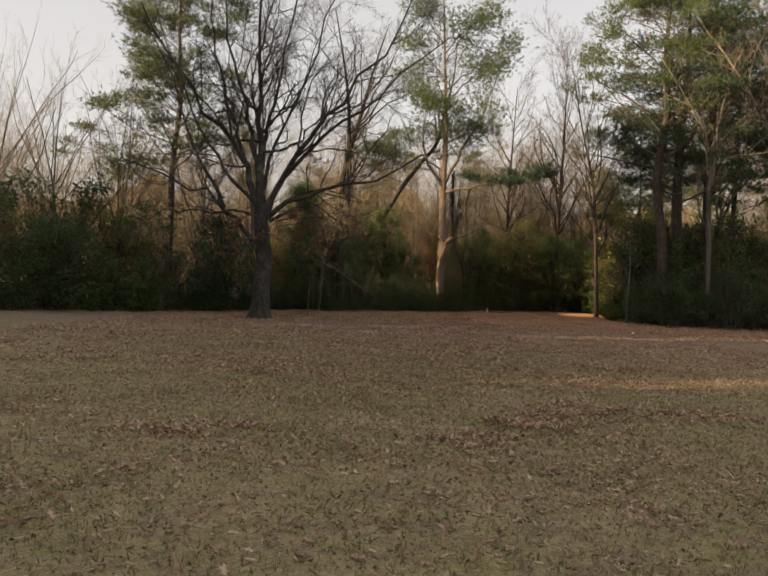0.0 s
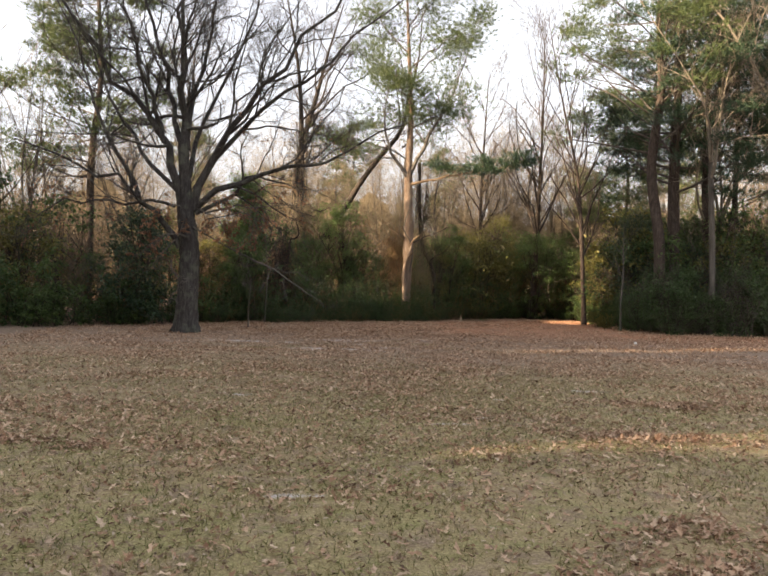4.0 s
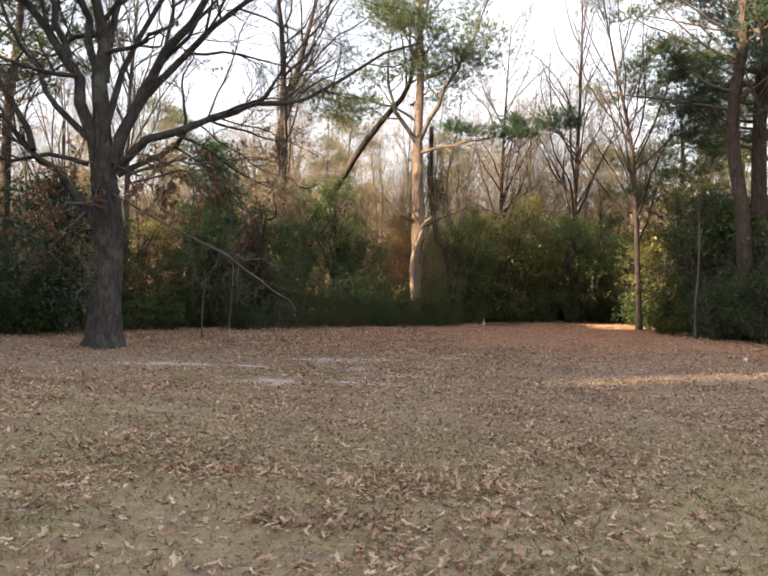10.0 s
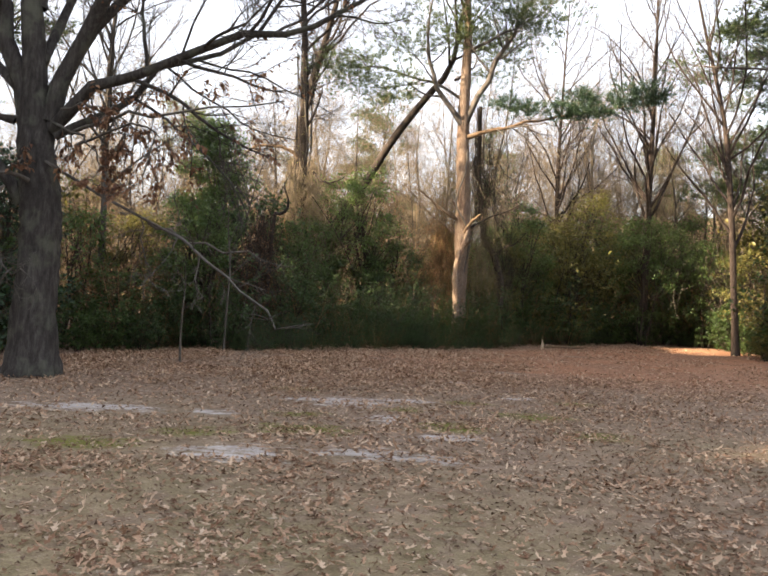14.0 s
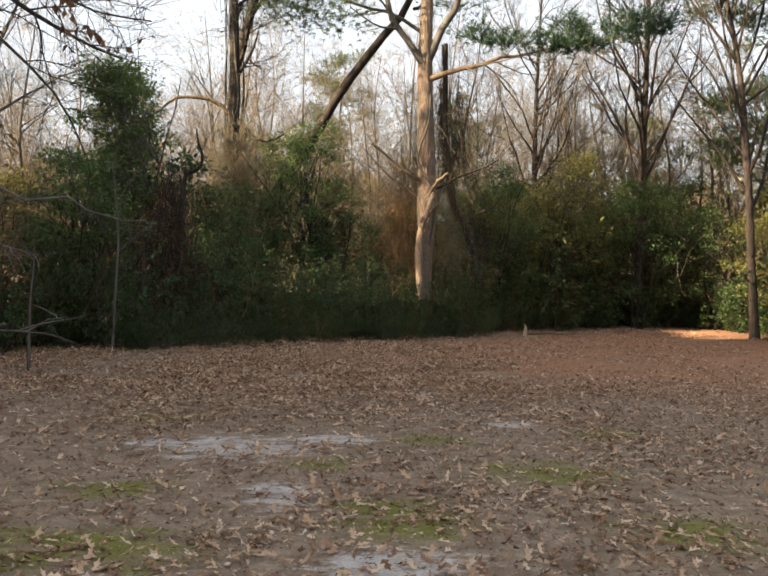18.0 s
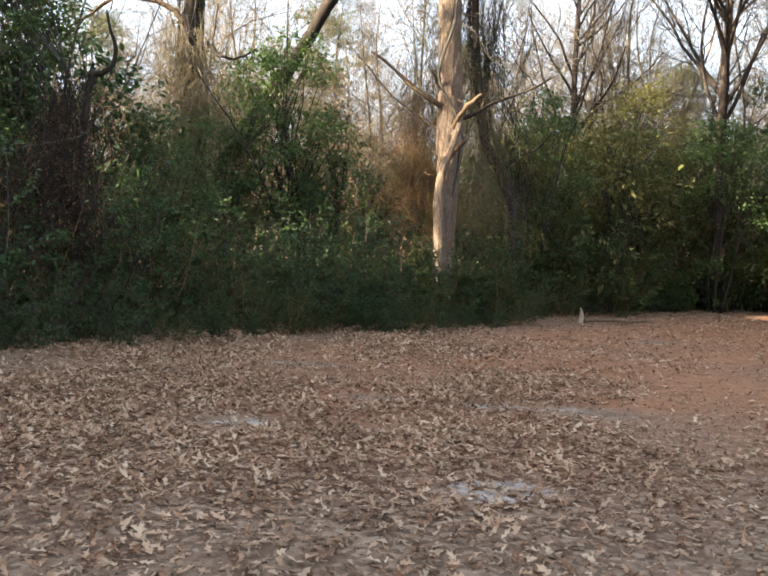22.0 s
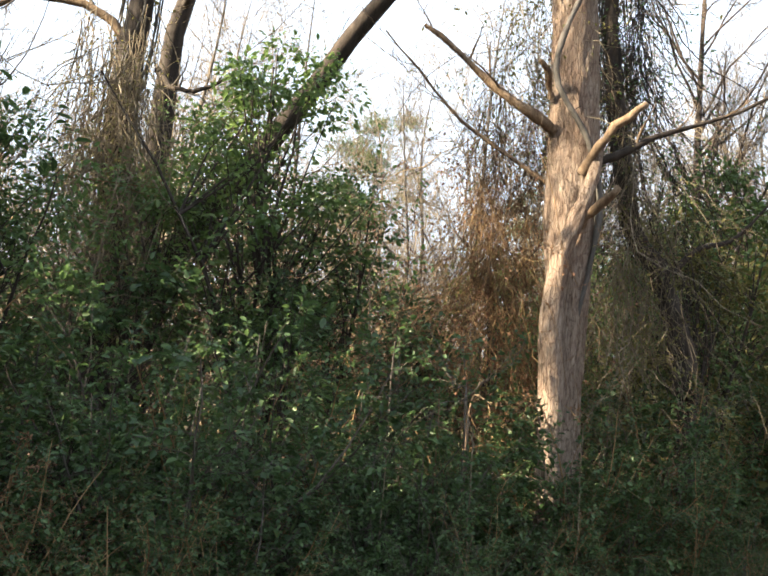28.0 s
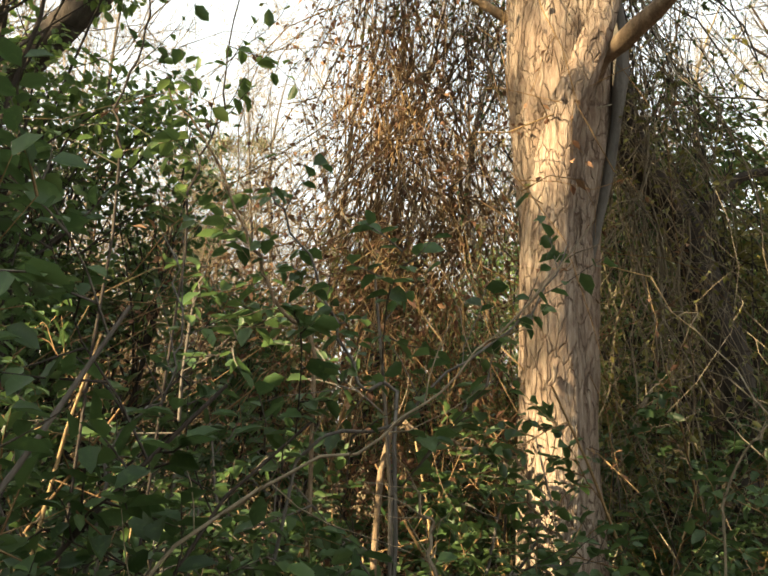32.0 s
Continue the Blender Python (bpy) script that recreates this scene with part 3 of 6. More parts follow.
def oak():
    at = on(-6.96, 38.2, -0.05)
    t = thing("oak_tree", at, "large bare grey oak tree with spreading limbs and few brown leaves", "tree")
    part("trunk", [trunk_chunk([(0, 0, 0), (0.01, 0.00, 1.58), (0.04, 0.00, 2.81), (-0.05, 0.00, 3.89), (-0.16, 0.00, 4.66), (-0.25, 0.00, 5.74)], [0.46, 0.39, 0.38, 0.365, 0.335, 0.26], 28, 44, 0.05, 0.55)], M_OAK, t)
    high = [
        ([(-0.15, 0.00, 4.66), (-0.29, 0.00, 6.20), (-0.35, 0.05, 7.76), (-0.51, 0.10, 9.33), (-0.50, 0.20, 11.10), (-0.62, 0.30, 14.47), (-0.70, 0.40, 18.71)], 0.3, 0.03),
        ([(-0.31, 0.00, 4.88), (-0.80, -0.10, 6.47), (-1.15, -0.25, 7.73), (-2.12, -0.40, 8.92), (-3.17, -0.60, 10.13), (-4.78, -0.80, 12.19), (-6.18, -1.00, 14.77)], 0.21, 0.03),
        ([(0.09, 0.00, 5.05), (0.62, -0.10, 6.60), (1.36, -0.25, 7.88), (2.44, -0.40, 9.29), (3.72, -0.60, 10.79), (5.57, -0.80, 12.91), (6.67, -1.00, 15.26)], 0.19, 0.03),
        ([(0.14, 0.00, 5.67), (0.91, 0.10, 6.86), (1.82, 0.30, 7.98), (3.14, 0.50, 9.30), (4.63, 0.80, 10.74), (6.47, 1.00, 12.52), (8.83, 1.20, 14.34)], 0.14, 0.025),
        ([(0.10, 0.00, 4.90), (0.74, -0.20, 5.56), (2.06, -0.40, 6.03), (3.44, -0.60, 6.38), (4.86, -0.70, 6.84), (6.55, -0.80, 7.49), (8.16, -0.90, 8.23)], 0.15, 0.025),
        ([(0.22, 0.00, 4.75), (1.36, 0.10, 5.48), (2.38, 0.30, 6.18), (3.72, 0.50, 6.94), (5.19, 0.80, 8.84), (5.92, 1.00, 10.22)], 0.09, 0.02),
    ]
    side = [
        ([(-0.36, 0.00, 3.41), (-1.12, -0.10, 4.37), (-1.99, -0.25, 5.39), (-3.27, -0.40, 6.11), (-4.74, -0.60, 6.80), (-6.78, -0.80, 7.42)], 0.14, 0.02),
        ([(-1.93, -0.40, 5.29), (-2.70, -0.20, 6.83), (-3.77, 0.10, 8.57), (-4.53, 0.40, 9.91), (-5.56, 0.80, 12.28), (-6.77, 1.00, 14.61)], 0.1, 0.02),
        ([(-0.60, 0.00, 5.02), (-1.97, -0.50, 5.24), (-3.26, -1.00, 5.05), (-4.53, -1.40, 4.83), (-5.60, -1.80, 4.57)], 0.07, 0.015),
        ([(-0.35, 0.00, 6.82), (-0.91, 0.40, 8.63), (-1.35, 0.80, 10.18), (-1.96, 1.20, 12.27), (-2.59, 1.60, 14.76), (-3.37, 2.00, 18.88)], 0.14, 0.03),
        ([(-0.22, 0.00, 7.29), (-0.21, 0.40, 8.81), (0.03, 0.80, 10.40), (0.27, 1.30, 12.07), (0.69, 1.80, 14.66), (1.06, 2.20, 19.18)], 0.13, 0.03),
        ([(-0.29, 0.00, 8.06), (0.87, -0.60, 8.17), (1.80, -1.20, 8.70), (2.88, -1.80, 9.85), (3.46, -2.20, 11.00)], 0.07, 0.02),
        ([(-0.44, 0.00, 5.57), (-1.98, 1.00, 6.98), (-3.25, 2.00, 8.51), (-4.43, 3.00, 10.50), (-5.91, 3.60, 13.52), (-7.57, 4.00, 17.31)], 0.11, 0.02),
        ([(-0.12, 0.00, 6.21), (-0.15, 1.20, 8.08), (0.48, 2.20, 10.25), (1.50, 3.20, 13.28), (2.61, 4.00, 17.33), (3.16, 4.40, 20.19)], 0.11, 0.02),
        ([(-0.39, 0.00, 8.53), (-0.48, -0.80, 10.55), (-0.07, -1.60, 13.18), (0.67, -2.20, 16.05)], 0.12, 0.02),
        ([(-1.14, -0.20, 7.82), (-1.48, -1.00, 9.53), (-1.97, -1.80, 11.83), (-2.43, -2.40, 14.37)], 0.11, 0.02),
    ]
    limbs = high + side
    paths, radii = limb_set(limbs, at, 12)
    paths = roughen(paths, 0.11)
    for i in range(len(limbs)):
        part("limb", [tubes(paths[i:i + 1], radii[i:i + 1], 10)], M_OAK, t)
    lv = ramify(paths, radii, [(11, 0.26, 0.97, 44, 0.36, 9, 0.16, 0.04, 0.5, 5), (8, 0.25, 0.98, 42, 0.45, 6, 0.18, 0.03, 0.55, 3), (11, 0.12, 1.0, 40, 0.62, 4, 0.22, 0.02, 0.6, 3)], 0.0055)
    part("branch_growth", [tubes(p, r, k) for p, r, k in lv[:2]], M_OAK, t, kind="stuff")
    part("fine_growth", [tubes(p, r, k) for p, r, k in lv[2:]], M_TWIG, t, kind="stuff")
    # low dead branches that hang
    hang = [
        ([(0.2, -0.3, 4.2), (2.7, -1.6, 2.95), (4.26, -3.8, 2.25), (4.9, -4.6, 1.85), (5.58, -5.9, 1.37), (6.1, -6.2, 1.32)], 0.034, 0.007),
        ([(2.7, -1.6, 2.95), (3.4, -1.5, 2.7), (4.4, -1.3, 2.5), (5.2, -1.2, 2.25)], 0.03, 0.007),
        ([(4.26, -3.8, 2.25), (4.3, -4.0, 1.8), (4.35, -4.1, 1.5)], 0.014, 0.005),
        ([(-0.06, -0.40, 3.80), (-0.35, -0.80, 3.93), (-0.70, -1.20, 3.66), (-1.18, -1.50, 3.34), (-1.69, -1.70, 2.92)], 0.05, 0.01),
        ([(-0.54, -0.50, 2.87), (-0.37, -0.90, 2.51), (-0.02, -1.10, 2.08), (0.35, -1.20, 1.93), (0.84, -1.30, 1.62)], 0.03, 0.007),
        ([(0.09, -1.10, 2.08), (-0.18, -1.20, 1.75), (-0.21, -1.20, 1.42), (-0.05, -1.20, 1.30)], 0.02, 0.006),
        ([(-0.42, -0.60, 3.65), (-0.72, -1.10, 3.13), (-0.99, -1.40, 2.77), (-0.87, -1.50, 2.45), (-0.49, -1.50, 2.15)], 0.03, 0.006),
        ([(0.65, -0.30, 4.75), (1.70, -0.80, 4.92), (2.58, -1.20, 4.92), (3.53, -1.60, 4.93), (4.94, -2.00, 5.10)], 0.045, 0.01),
        ([(0.77, -0.30, 4.53), (1.84, -1.20, 4.63), (2.76, -1.80, 4.54), (2.79, -2.00, 3.99), (2.68, -2.00, 3.47)], 0.03, 0.008),
        ([(2.51, -1.40, 3.02), (2.64, -1.60, 2.48), (2.80, -1.70, 1.95), (3.14, -1.80, 1.76)], 0.015, 0.005),
        ([(0.4, -0.5, 4.9), (1.1, -0.8, 4.6), (1.45, -1.0, 4.15), (1.55, -1.1, 3.55)], 0.03, 0.006),
        ([(0.5, -0.4, 5.2), (1.3, -0.7, 5.1), (1.9, -0.9, 4.7), (2.0, -1.0, 4.2)], 0.03, 0.006),
        ([(-0.3, -0.5, 5.0), (-0.8, -0.9, 4.9), (-1.2, -1.1, 4.4), (-1.25, -1.2, 3.8)], 0.03, 0.006),
    ]
    hp, hr = limb_set(hang, at, 10)
    hp = roughen(hp, 0.05)
    long = ramify(hp[:3], hr[:3], [(9, 0.15, 0.98, 50, 0.11, 6, 0.2, -0.02, 0.5, 4), (5, 0.2, 1.0, 45, 0.5, 5, 0.22, -0.03, 0.6, 3)])
    hv = ramify(hp[3:], hr[3:], [(9, 0.1, 0.98, 55, 0.34, 6, 0.24, -0.07, 0.5, 4), (6, 0.2, 1.0, 45, 0.45, 6, 0.25, -0.06, 0.6, 3)])
    part("hanging_growth", [tubes(hp, hr, 6)] + [tubes(p, r, k) for p, r, k in long + hv], M_GREY, t, "grey dead branches hanging low", kind="stuff")
    # the few leaves that stay on
    lowp = np.concatenate([lv[1][0][rng.random(len(lv[1][0])) < 0.24], hv[0][0], hv[1][0][::2]])
    mid = lowp.mean(1)
    keep = (mid[:, 2] < 8.5) & (mid[:, 2] > 3.0) & (np.abs(mid[:, 0]) < 6.0)
    part("withered_foliage", [twig_leaves(lowp[keep], 9, 0.12, 0.5, -0.9)], M_DRY, t, "few withered brown leaves", kind="stuff")


oak()


def sway(h, lean=0.0, n=5, amount=0.01):
    z = np.linspace(0, h, n)
    return [(lean * a + (rng.normal(0, amount) * h if i else 0), rng.normal(0, amount) * h if i else 0, a) for i, a in enumerate(z)]


def bare_tree(name, at, h, r, mat, twig, label, group="", levels=None, lean=0.0, fork=0.35, trunk=None, amount=0.01):
    t = thing(name, at, label, "tree", group)
    pts = trunk or sway(h, lean, 5, amount)
    part("trunk", [trunk_chunk(pts, [r, r * 0.85, r * 0.7, r * 0.4, r * 0.08], 9, 18, 0.04, 0.35)], mat, t)
    p = resample(pts, 14)[None]
    rad = np.interp(np.linspace(0, 1, 14), [0, 0.25, 0.5, 0.75, 1], [r, r * 0.85, r * 0.7, r * 0.4, r * 0.08])[None]
    lv = ramify(p, rad, levels or [(15, fork, 0.98, 42, 0.36, 8, 0.12, 0.08, 0.5, 5), (7, 0.2, 0.98, 42, 0.42, 6, 0.18, 0.05, 0.5, 3), (5, 0.2, 1.0, 40, 0.45, 4, 0.2, 0.03, 0.5, 3)])
    part("branch_growth", [tubes(lv[0][0], lv[0][1], lv[0][2])], mat, t, kind="stuff")
    part("fine_growth", [tubes(a, b, k) for a, b, k in lv[1:]], twig, t, kind="stuff")
    return t, lv


def turn(x, y, s, dz=-0.05, tilt=4.0):
    return Matrix.Translation(on(x, y, dz)) @ Euler((radians(rng.normal(0, tilt)), radians(rng.normal(0, tilt)), rng.uniform(0, 6.28))).to_matrix().to_4x4() @ Matrix.Diagonal((s, s, s * rng.uniform(0.9, 1.15), 1))


def put_copy(ob, x, y, s, dz=-0.05, tilt=3.0):
    c = copy_thing(ob, Matrix())
    c.matrix_basis = turn(x, y, s, dz, tilt)
    return c


def shaggy_trunk(points, radii, k=84, s=300, depth=0.016, hollow=0.0):
    """A trunk whose bark stands out in long narrow flakes."""
    p = resample(points, s)
    r = np.interp(np.linspace(0, 1, s), np.linspace(0, 1, len(radii)), radii)
    v, f, slot = tubes(p[None], r[None], k)
    v = v.reshape(s, k, 3)
    z = p[:, 2:3] + np.zeros((1, k))
    a = np.arange(k)[None] * 2 * np.pi / k + 0.5 * (vnoise(z, z * 0, 0.7, 31) - 0.5)
    c, q = np.cos(a), np.sin(a)
    flake = vnoise(c * 7 + z * 1.2, q * 7 + z * 5.5, 1.0, 33) * 0.6 + vnoise(c * 14 + z * 3.0, q * 14 + z * 9.0, 1.0, 34) * 0.4
    groove = np.abs(vnoise(c * 9 + z * 0.8, q * 9 - z * 0.5, 1.0, 35) - 0.5)
    rise = depth * (flake * 1.6 - 0.8) - depth * 1.4 * np.exp(-groove * 18) + 0.02 * (vnoise(c * 1.5, q * 1.5 + z * 0.8, 1.0, 36) - 0.5)
    dip = (a - np.pi - 0.75) / 0.62                  # a hollow on one side, closed above by a bent ridge
    rise = rise - hollow * np.exp(-dip * dip) * np.clip((3.55 - z + 0.35 * dip) / 0.25, 0, 1) * np.clip((z - 0.6) / 1.2, 0, 1)
    flare = 0.35 * np.exp(-z / 0.35) * (0.55 + 0.45 * np.sin(a * 5))
    v = p[:, None, :] + (v - p[:, None, :]) * (1 + flare + rise / r[:, None])[..., None]
    return v.reshape(-1, 3), f, slot


def pine_main():
    at = on(2.25, 52.35, -0.05)
    t = thing("pine_tree", at, "tall pine with pale flaking bark, dead stubs and thin high crown", "tree")
    o = np.array(at)
    part("trunk", [shaggy_trunk([(0.06, 0, 0), (0.06, 0, 1.4), (0.08, 0, 2.8), (0.06, 0, 3.8), (0.02, 0.0, 5.5), (-0.08, 0, 8.6), (-0.05, -0.1, 12), (-0.3, -0.1, 16), (-0.6, 0, 20.8)],
                               [0.28, 0.235, 0.245, 0.3, 0.265, 0.225, 0.14, 0.1, 0.03], hollow=0.17)], M_PINE, t)

    def rel(*pts):
        return [tuple(np.array(p) - o) for p in pts]
    dead = [
        (rel((2.3, 52.15, 3.98), (2.42, 51.85, 4.12), (2.62, 51.6, 4.3)), 0.055, 0.035),
        (rel((2.35, 52.1, 4.62), (2.52, 51.85, 4.93), (2.88, 51.7, 5.28)), 0.06, 0.035),
        (rel((2.4, 52.4, 4.8), (2.73, 52.4, 4.96), (3.16, 52.4, 5.22), (3.64, 52.4, 5.38), (4.5, 52.3, 5.78)), 0.065, 0.015),
        (rel((2.1, 52.3, 5.1), (1.86, 52.1, 5.21), (1.31, 52.1, 5.56), (0.97, 52.1, 5.89), (0.55, 52.0, 6.15)), 0.075, 0.025),
        (rel((2.05, 52.45, 4.6), (1.16, 52.6, 5.26), (0.67, 52.6, 5.76), (0.1, 52.6, 6.4)), 0.028, 0.01),
        (rel((2.0, 52.2, 5.5), (1.9, 52.0, 5.7), (1.82, 51.9, 5.78)), 0.04, 0.03),
    ]
    dp, dr = limb_set(dead, at, 9)
    dp = roughen(dp, 0.012)
    for i in range(len(dead)):
        cap = dp[i:i + 1]
        r2 = dr[i:i + 1] * rng.uniform(0.78, 1.22, (1, 9))
        p2 = np.concatenate([cap, cap[:, -1:] + (cap[:, -1:] - cap[:, -2:-1]) * 0.05], 1)
        part("dead_limb", [tubes(p2, np.concatenate([r2, r2[:, -1:] * 0.1], 1), 10)], (M_WOOD, M_WOOD, M_DARK, M_WOOD, M_WOOD, M_WOOD)[i], t, "broken weathered dead limb")
    dv = ramify(dp[2:5], dr[2:5], [(4, 0.35, 0.95, 45, 0.35, 6, 0.12, 0.02, 0.4, 4), (3, 0.3, 1, 40, 0.4, 5, 0.15, 0.0, 0.5, 3)])
    part("dead_growth", [tubes(p, r, k) for p, r, k in dv], M_WOOD, t, kind="stuff")
    part("buttress", [shaggy_trunk(rel((2.12, 52.2, 0.5), (2.14, 52.06, 1.3), (2.12, 52.0, 2.2), (2.08, 51.98, 3.0), (2.13, 51.95, 3.6), (2.24, 51.92, 3.95), (2.36, 51.93, 4.3), (2.45, 51.98, 4.6), (2.52, 52.12, 4.95)),
                                   [0.15, 0.135, 0.13, 0.12, 0.1, 0.085, 0.07, 0.06, 0.045], 40, 110, 0.012)], M_PINE, t, "swollen ridge of pale bark that bends into a dead limb")
    # vine stem that winds round the trunk
    vp = resample(rel((2.35, 52.3, 8.2), (2.3, 51.95, 6.9), (2.05, 51.9, 6.1), (2.0, 51.92, 5.58), (2.3, 51.95, 5.06), (2.42, 52.0, 4.8), (2.55, 52.1, 4.3), (2.45, 52.1, 3.5), (2.3, 52.3, 2.6)), 24)[None]
    part("vine_stem", [tubes(vp, (0.034 * (1 + 0.15 * rng.normal(0, 1, 24)) * np.interp(np.linspace(0, 1, 24), [0, 0.12, 0.8, 1], [0.5, 1, 1, 0.4]))[None], 8)], M_GREY, t, "thick woody vine clinging to trunk")
    big = [
        (rel((2.2, 52.3, 8.2), (3.5, 51.6, 8.45), (5.0, 51.2, 8.75), (8.2, 51.0, 9.3)), 0.1, 0.02),
        (rel((2.2, 52.3, 8.6), (1.2, 52.0, 9.9), (0.7, 51.9, 11.5), (0.9, 51.9, 14.0)), 0.14, 0.02),
        (rel((2.2, 52.3, 8.7), (3.2, 52.2, 10.8), (4.3, 52.2, 13.0), (5.4, 52.0, 16.0)), 0.15, 0.02),
        (rel((2.2, 52.3, 9.6), (0.6, 52.4, 10.4), (-1.2, 52.2, 10.7), (-2.6, 52.0, 11.4)), 0.07, 0.015),
        (rel((2.2, 52.3, 11.5), (3.8, 51.8, 12.2), (5.6, 51.6, 13.4)), 0.07, 0.015),
        (rel((2.2, 52.3, 13.0), (0.9, 52.0, 14.4), (-0.4, 51.8, 15.6)), 0.06, 0.015),
        (rel((2.1, 52.3, 14.2), (3.4, 52.6, 15.6), (5.0, 52.6, 17.2)), 0.06, 0.015),
        (rel((2.0, 52.3, 15.8), (0.8, 52.6, 17.2), (-0.2, 52.8, 18.6)), 0.05, 0.015),
        (rel((1.9, 52.3, 16.8), (3.0, 52.0, 18.4), (3.9, 51.8, 19.6)), 0.05, 0.015),
        (rel((1.8, 52.3, 18.0), (0.8, 52.2, 19.4), (0.2, 52.0, 20.6)), 0.04, 0.012),
        (rel((2.1, 52.3, 15.0), (4.2, 52.2, 16.8), (6.2, 52.2, 18.0)), 0.06, 0.015),
        (rel((1.9, 52.3, 17.4), (3.4, 52.5, 19.2), (4.8, 52.6, 20.2)), 0.05, 0.015),
        (rel((1.8, 52.3, 12.2), (1.6, 50.8, 13.2), (1.2, 49.4, 14.4)), 0.06, 0.015),
        (rel((1.8, 52.3, 10.4), (2.6, 54.0, 11.4), (3.0, 55.6, 13.0)), 0.06, 0.015),
    ]
    bp, br = limb_set(big, at, 12)
    bp = roughen(bp, 0.05)
    for i in range(len(big)):
        part("limb", [tubes(bp[i:i + 1], br[i:i + 1], 8)], M_WOOD if i == 0 else M_GREY, t)
    lv = ramify(bp, br, [(10, 0.25, 0.98, 48, 0.34, 7, 0.14, 0.04, 0.5, 4), (6, 0.25, 1.0, 42, 0.42, 5, 0.18, 0.03, 0.5, 3)])
    part("fine_growth", [tubes(p, r, k) for p, r, k in lv], M_GREY, t, kind="stuff")
    first = lv[1][0][:10 * 6]
    rest = lv[1][0][10 * 6:]
    low = rel((3.7, 51.3, 9.3), (4.4, 51.0, 9.05), (5.9, 51.0, 8.95), (6.4, 51.2, 9.5), (6.8, 50.9, 9.0), (7.9, 50.9, 9.35), (8.4, 51.1, 9.95), (8.8, 50.8, 9.5))
    part("needle_foliage", [needle_clumps(low[k:k + 1], n_, z_, 14) for k, (n_, z_) in enumerate([(60, (0.7, 0.5, 0.2)), (90, (0.9, 0.6, 0.28)), (120, (0.8, 0.7, 0.35)), (130, (0.9, 0.8, 0.4)), (90, (0.7, 0.6, 0.25)), (110, (0.7, 0.7, 0.4)), (90, (0.9, 0.6, 0.3)), (70, (0.6, 0.5, 0.3))])], M_NDARK, t, "dark green needle clumps on long low limb", kind="stuff")
    ends = lv[0][0][10:, -1]
    ends = ends[(ends[:, 2] > 8.8) & (rng.random(len(ends)) < 0.9)]
    part("crown", [needle_clumps(ends, 78, (1.1, 1.1, 0.55), 12, 0.2, 0.021)], M_NEEDLE, t, "thin olive green needle crown", kind="stuff")


pine_main()


def crown_pine(name, x, y, h, r, label, spread, z0, mat=None, dens=5, lean=0.0, needle=None, n=40):
    t = thing(name, on(x, y, -0.05), label, "tree", "pines at the wood edge")
    pts = sway(h, lean, 6)
    part("trunk", [trunk_chunk(pts, [r, r * 0.9, r * 0.8, r * 0.62, r * 0.4, r * 0.1], 12, 28, 0.04, 0.3)], mat or M_RED, t)
    p = resample(pts, 20)[None]
    rad = np.interp(np.linspace(0, 1, 20), np.linspace(0, 1, 6), [r, r * 0.9, r * 0.8, r * 0.62, r * 0.4, r * 0.1])[None]
    pos, way, rr, size, u = sprout(p, rad, n, z0, 0.985, 72, 0.15)
    ln = spread * (0.45 + 0.75 * np.sqrt(np.clip((1 - u) / (1 - z0), 0, 1))) * rng.uniform(0.6, 1.2, len(u))
    b = grow(pos, way, ln, 9, 0.1, (0, 0, 0.06))
    br = np.maximum(rr * 0.28, 0.012)[:, None] * np.linspace(1, 0.25, 9)[None]
    lv = ramify(b, br, [(9, 0.25, 0.98, 46, 0.38, 5, 0.14, 0.03, 0.5, 3), (4, 0.3, 1.0, 40, 0.42, 3, 0.16, 0.03, 0.6, 3)])
    part("branch_growth", [tubes(b, br, 5)] + [tubes(q, w, k) for q, w, k in lv], M_TWIG, t, kind="stuff")
    ends = np.concatenate([b[:, -1], lv[0][0][::2, -1]])
    part("crown", [needle_clumps(ends[rng.random(len(ends)) < 0.7], dens * 9, (0.85, 0.85, 0.3), 8, 0.25, 0.034)], needle or M_NEEDLE, t, kind="stuff")
    return t


crown_pine("pine_tree", -14.9, 49.15, 21.5, 0.23, "tall slim pine with olive needle layers behind the oak", 4.9, 0.33, n=52, dens=6)
crown_pine("pine_tree", 15.7, 49.3, 22.0, 0.33, "thick reddish pine trunk rising out of the thicket", 5.5, 0.42, dens=5, n=42)
crown_pine("pine_tree", 16.7, 50.0, 21.0, 0.36, "reddish pine standing close beside its twin", 5.5, 0.36, lean=0.02, needle=M_NDARK, n=46, dens=5)
crown_pine("pine_tree", 21.5, 53.0, 20.0, 0.2, "pine with dark green crown among bare trees", 5.0, 0.35, needle=M_NDARK)
crown_pine("pine_tree", 19.2, 51.5, 21.0, 0.24, "tall pine standing inside the dark thicket", 5.0, 0.36, needle=M_NDARK, n=44)
crown_pine("pine_tree", 17.5, 60.0, 15.0, 0.16, "small pine with bright needle layers behind the thicket", 3.6, 0.25)
crown_pine("pine_tree", 28.0, 56.0, 20.0, 0.2, "pine with olive crown among bare trees", 4.5, 0.35)
far_pine = crown_pine("pine_tree", -1.9, 84.0, 17.0, 0.2, "distant pine catching warm sunlight", 3.0, 0.3, n=30)
for x, y, s in ((-9, 96, 0.9), (9, 92, 0.85), (21, 88, 0.9), (30, 80, 1.0), (-20, 90, 0.95)):
    put_copy(far_pine, x, y, s)

